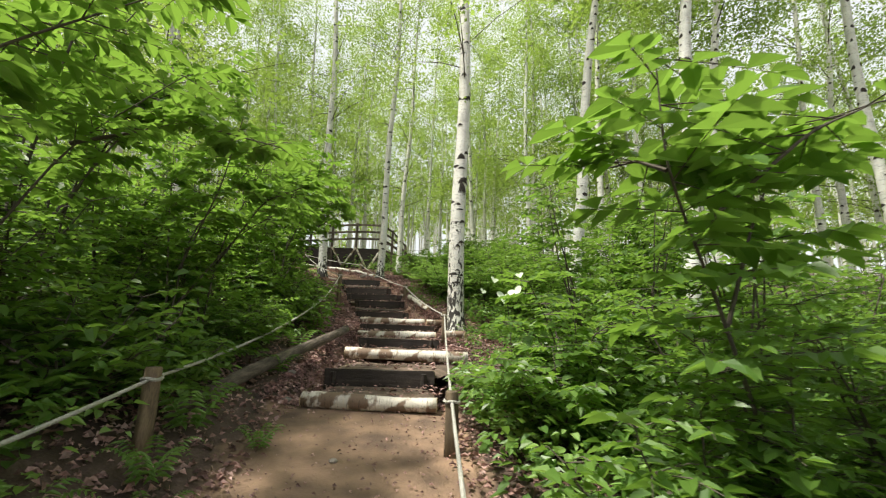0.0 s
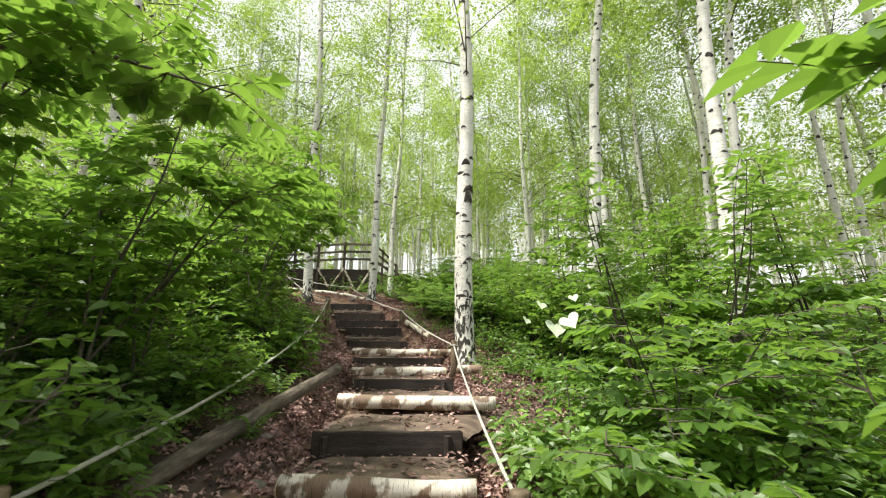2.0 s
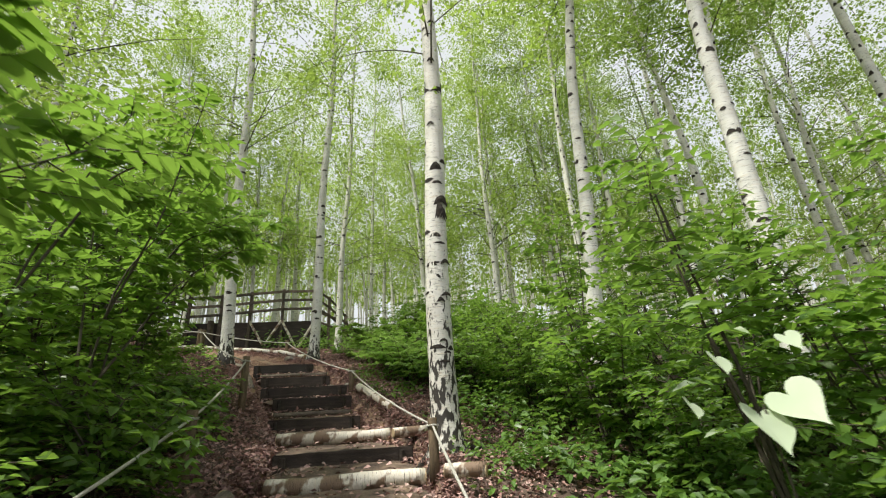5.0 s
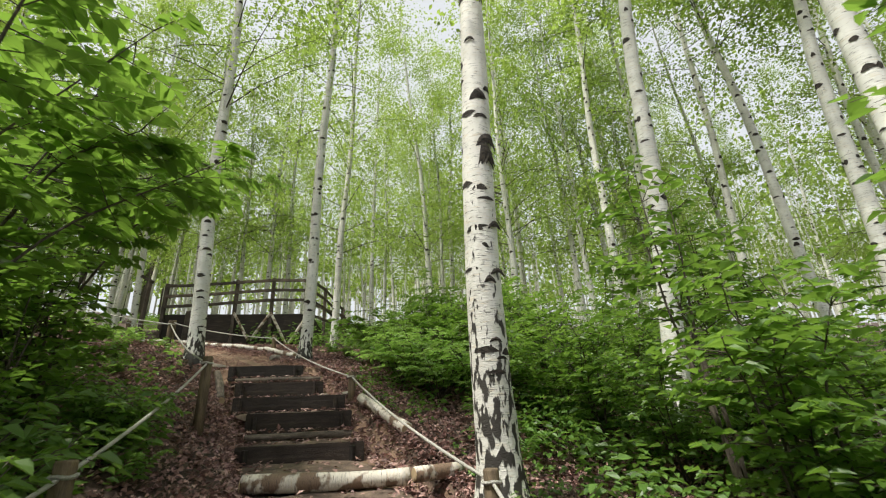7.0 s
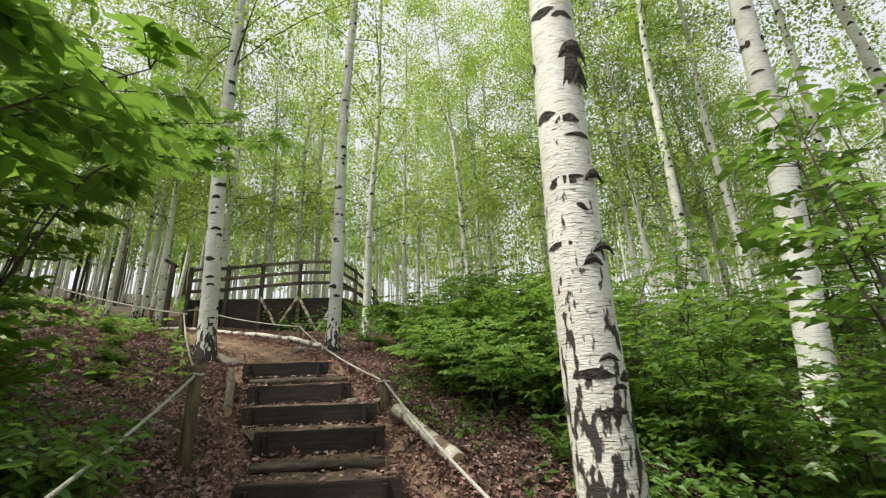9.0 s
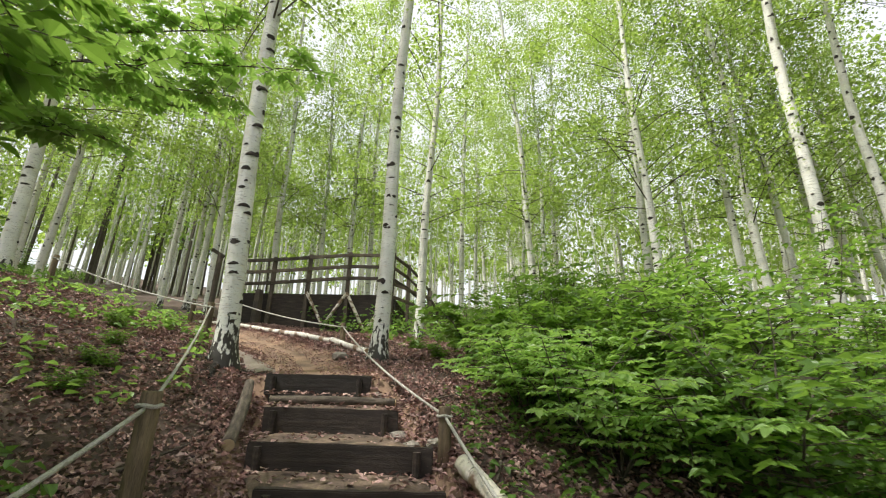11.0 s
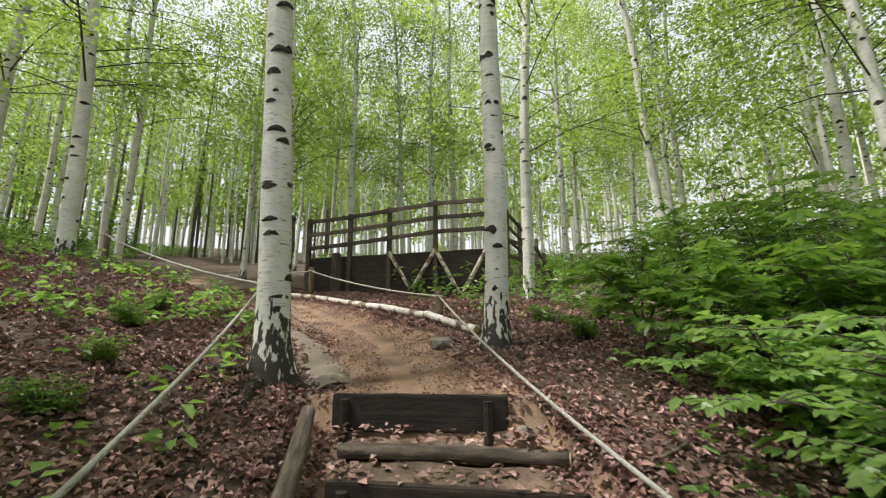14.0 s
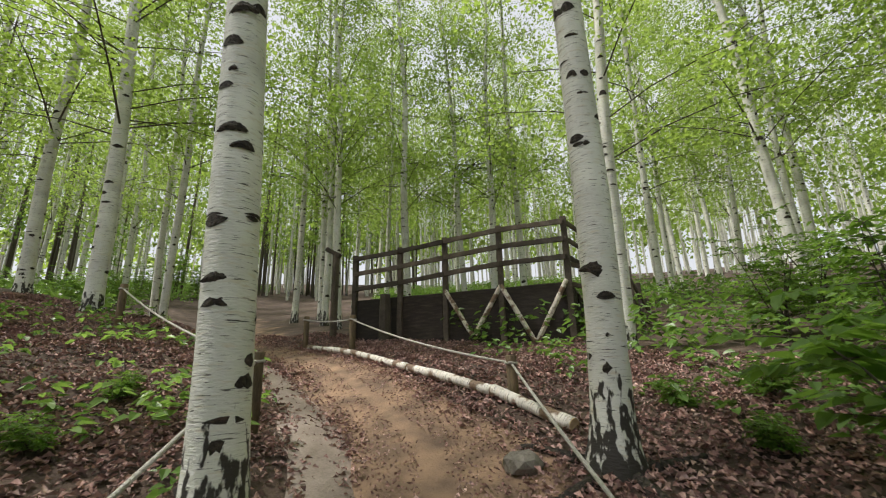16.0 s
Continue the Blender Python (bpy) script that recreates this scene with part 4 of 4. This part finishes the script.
tagged(part("leaf_litter", litter(15000, 24, 4.7, 13.3, .55, 1.0, (1, -1)), LITTER), "dead leaves on the stair's earth sides", "leaf litter", kind="stuff")
tagged(part("path_debris", litter(1600, 25, -1, 4.6, 0, .8, (1, -1), .55), LITTER), "small leaf scraps and crumbs trodden into the path", "debris", kind="stuff")
tagged(part("path_debris", litter(9000, 26, 13.3, 19, .1, .95, (1, -1), .5), LITTER), "small leaf scraps and crumbs trodden into the path", "debris", kind="stuff")

# leaves blown onto the treads
rng = np.random.default_rng(29)
P = []
for i, (y, z, kind, x0, x1) in enumerate(STEPS[:-1]):
    n = 110
    f = rng.uniform(.12, .95, n)
    nxt = STEPS[i + 1]
    e = rng.beta(.5, .5, n)
    P.append(np.stack([x0 + (nxt[3] - x0) * f + e * (x1 - x0), y + (nxt[0] - y) * f, z - .005 + .03 * f + rng.uniform(.004, .02, n)], 1))
P = np.vstack(P)
tagged(part("leaf_litter", leaf_geo(P, rng.normal(size=P.shape) * (1, 1, .2), rng.normal(size=P.shape) * .3 + (0, 0, 1), rng.uniform(.03, .08, len(P)), .65, simple=True), LITTER), "dead leaves lying on the steps", "leaf litter", kind="stuff")

# wet clay rut beside the path
ry = np.linspace(13.5, 16.4, 44)
rx = np.interp(ry, [12.9, 13.6, 14.6, 15.4, 16.4], [-3.02, -3.22, -4.0, -4.85, -6.3])
half = .13 + .1 * soft(ry, 13.6, 15) + .03 * np.sin(ry * 6)
s = np.linspace(-1, 1, 7)
X = rx[:, None] + s[None] * half[:, None]
Y = np.repeat(ry[:, None], 7, 1) + .2 * s[None]
Z = ground_z(X, Y) + .045 * (1 - s[None] ** 2 * 1.6)
k = (np.arange(43)[:, None] * 7 + np.arange(6)[None]).reshape(-1)
smooth_faces(tagged(part("clay_rut", (np.stack([X, Y, Z], -1).reshape(-1, 3), np.stack([k, k + 1, k + 8, k + 7], 1)), CLAY), "smooth grey wet clay rut beside the path", "rut", kind="structure"))


def stone(x, y, r, seed):
    bm = bmesh.new()
    bmesh.ops.create_icosphere(bm, subdivisions=2, radius=r)
    q = np.random.default_rng(seed)
    for v in bm.verts:
        v.co *= 1 + q.normal() * .09
        v.co.z *= .6
    t = tagged(part("stone", bm, STONE), "rough grey stone lying on the earth", "stone", "stones by the path")
    t.matrix_world = pose(x, y, gz(x, y) + r * .25, 0, 0, seed * 37)


for i, (x, y, r) in enumerate(((-2.62, 14.75, .13), (-1.25, 12.3, .1), (-1.05, 12.1, .07), (-1.4, 12.55, .08), (-1.75, 13.25, .06), (-2.98, 12.7, .07), (-1.5, 4.9, .07), (-1.65, 5.5, .06), (-.9, 2.6, .03), (-.3, 3.1, .025), (-.7, 3.6, .03), (.25, 6.9, .06))):
    stone(x, y, r, i)


def stick(x, y, az, L, r, seed, name="fallen_stick", label="thin dead stick lying on the leaves", mat=None, lift=.02):
    q = np.random.default_rng(seed)
    s = np.linspace(0, L, 9)
    px = x + np.cos(az) * s + .04 * np.sin(s * 4 + seed)
    py = y + np.sin(az) * s + .04 * np.cos(s * 5 + seed)
    smooth_faces(tagged(part(name, tube(np.stack([px, py, ground_z(px, py) + lift], 1), np.linspace(r, r * .5, 9), 7, True, .05, q), mat or DARKLOG), label, name.split("_")[-1], name + "s on the slope"))


rng = np.random.default_rng(5)
for i in range(26):
    left_side = rng.random() < .65
    y = rng.uniform(9.5, 17)
    d = -rng.uniform(1.3, 5) if left_side else rng.uniform(1.1, 2.4)
    stick(float(np.interp(y, WAY_Y, WAY_X)) + d, y, rng.uniform(0, 6.28), rng.uniform(.3, 1.1), rng.uniform(.005, .014), i)
for i in range(14):
    stick(-5.5 - rng.uniform(0, 4.5), rng.uniform(14.2, 17.4), 2.9 + rng.normal() * .4, rng.uniform(.8, 2.2), rng.uniform(.02, .04), 50 + i, "surface_root", "dark gnarled root lying bare on the trodden slope", SOIL, .005)
for tx, ty, tr in ((-3.67, 13.42, .12), (-2.12, 14.9, .12), (.32, 9.06, .15)):
    for k in range(5):
        az = k * 1.26 + tx
        stick(tx + tr * math.cos(az), ty + tr * math.sin(az), az, .5, .055, 70 + k, "surface_root", "dark root flaring from the birch's foot", SCAR, .0)

# ferns along the lower steps
def fern(x, y, s, seed):
    q = np.random.default_rng(seed)
    t = thing("fern", "small light green fern beside the steps", "fern", "ferns by the steps", pose(x, y, gz(x, y), 0, 0, q.uniform(0, 360)) @ Matrix.Scale(s, 4))
    for k in range(6):
        az = k * 1.05 + q.uniform(-.2, .2)
        n = 13
        f = np.linspace(.15, 1, n)
        mid = np.stack([np.cos(az) * f * .4, np.sin(az) * f * .4, .34 * np.sin(f * 2.2)], 1)
        P = np.vstack([mid, mid])
        side = np.array([-math.sin(az), math.cos(az), 0])
        D = np.vstack([np.repeat((side + (math.cos(az) * .4, math.sin(az) * .4, -.1))[None], n, 0), np.repeat((-side + (math.cos(az) * .4, math.sin(az) * .4, -.1))[None], n, 0)])
        L = np.tile(.13 * (1.05 - f) + .015, 2)
        tagged(part("frond", leaf_geo(P, D, np.tile((0, 0, 1.0), (2 * n, 1)), L, .3), HERB, t), kind="stuff")


for i, (x, y, s) in enumerate(((-1.55, 3.0, .7), (-1.3, 2.6, .6), (-1.75, 5.3, .7), (-1.9, 6.4, .8), (-1.25, 3.7, .5), (-2.3, 9.2, .7), (-1.6, 2.2, .8), (.75, 9.9, .8), (.9, 8.2, .8), (.6, 10.6, .9), (.75, 4.1, 1.2), (1.1, 3.7, 1.3), (.95, 4.6, 1.1), (1.5, 3.9, 1.3), (-1.7, 3.6, 1.0), (-2.1, 4.4, 1.1))):
    fern(x, y, s, i)
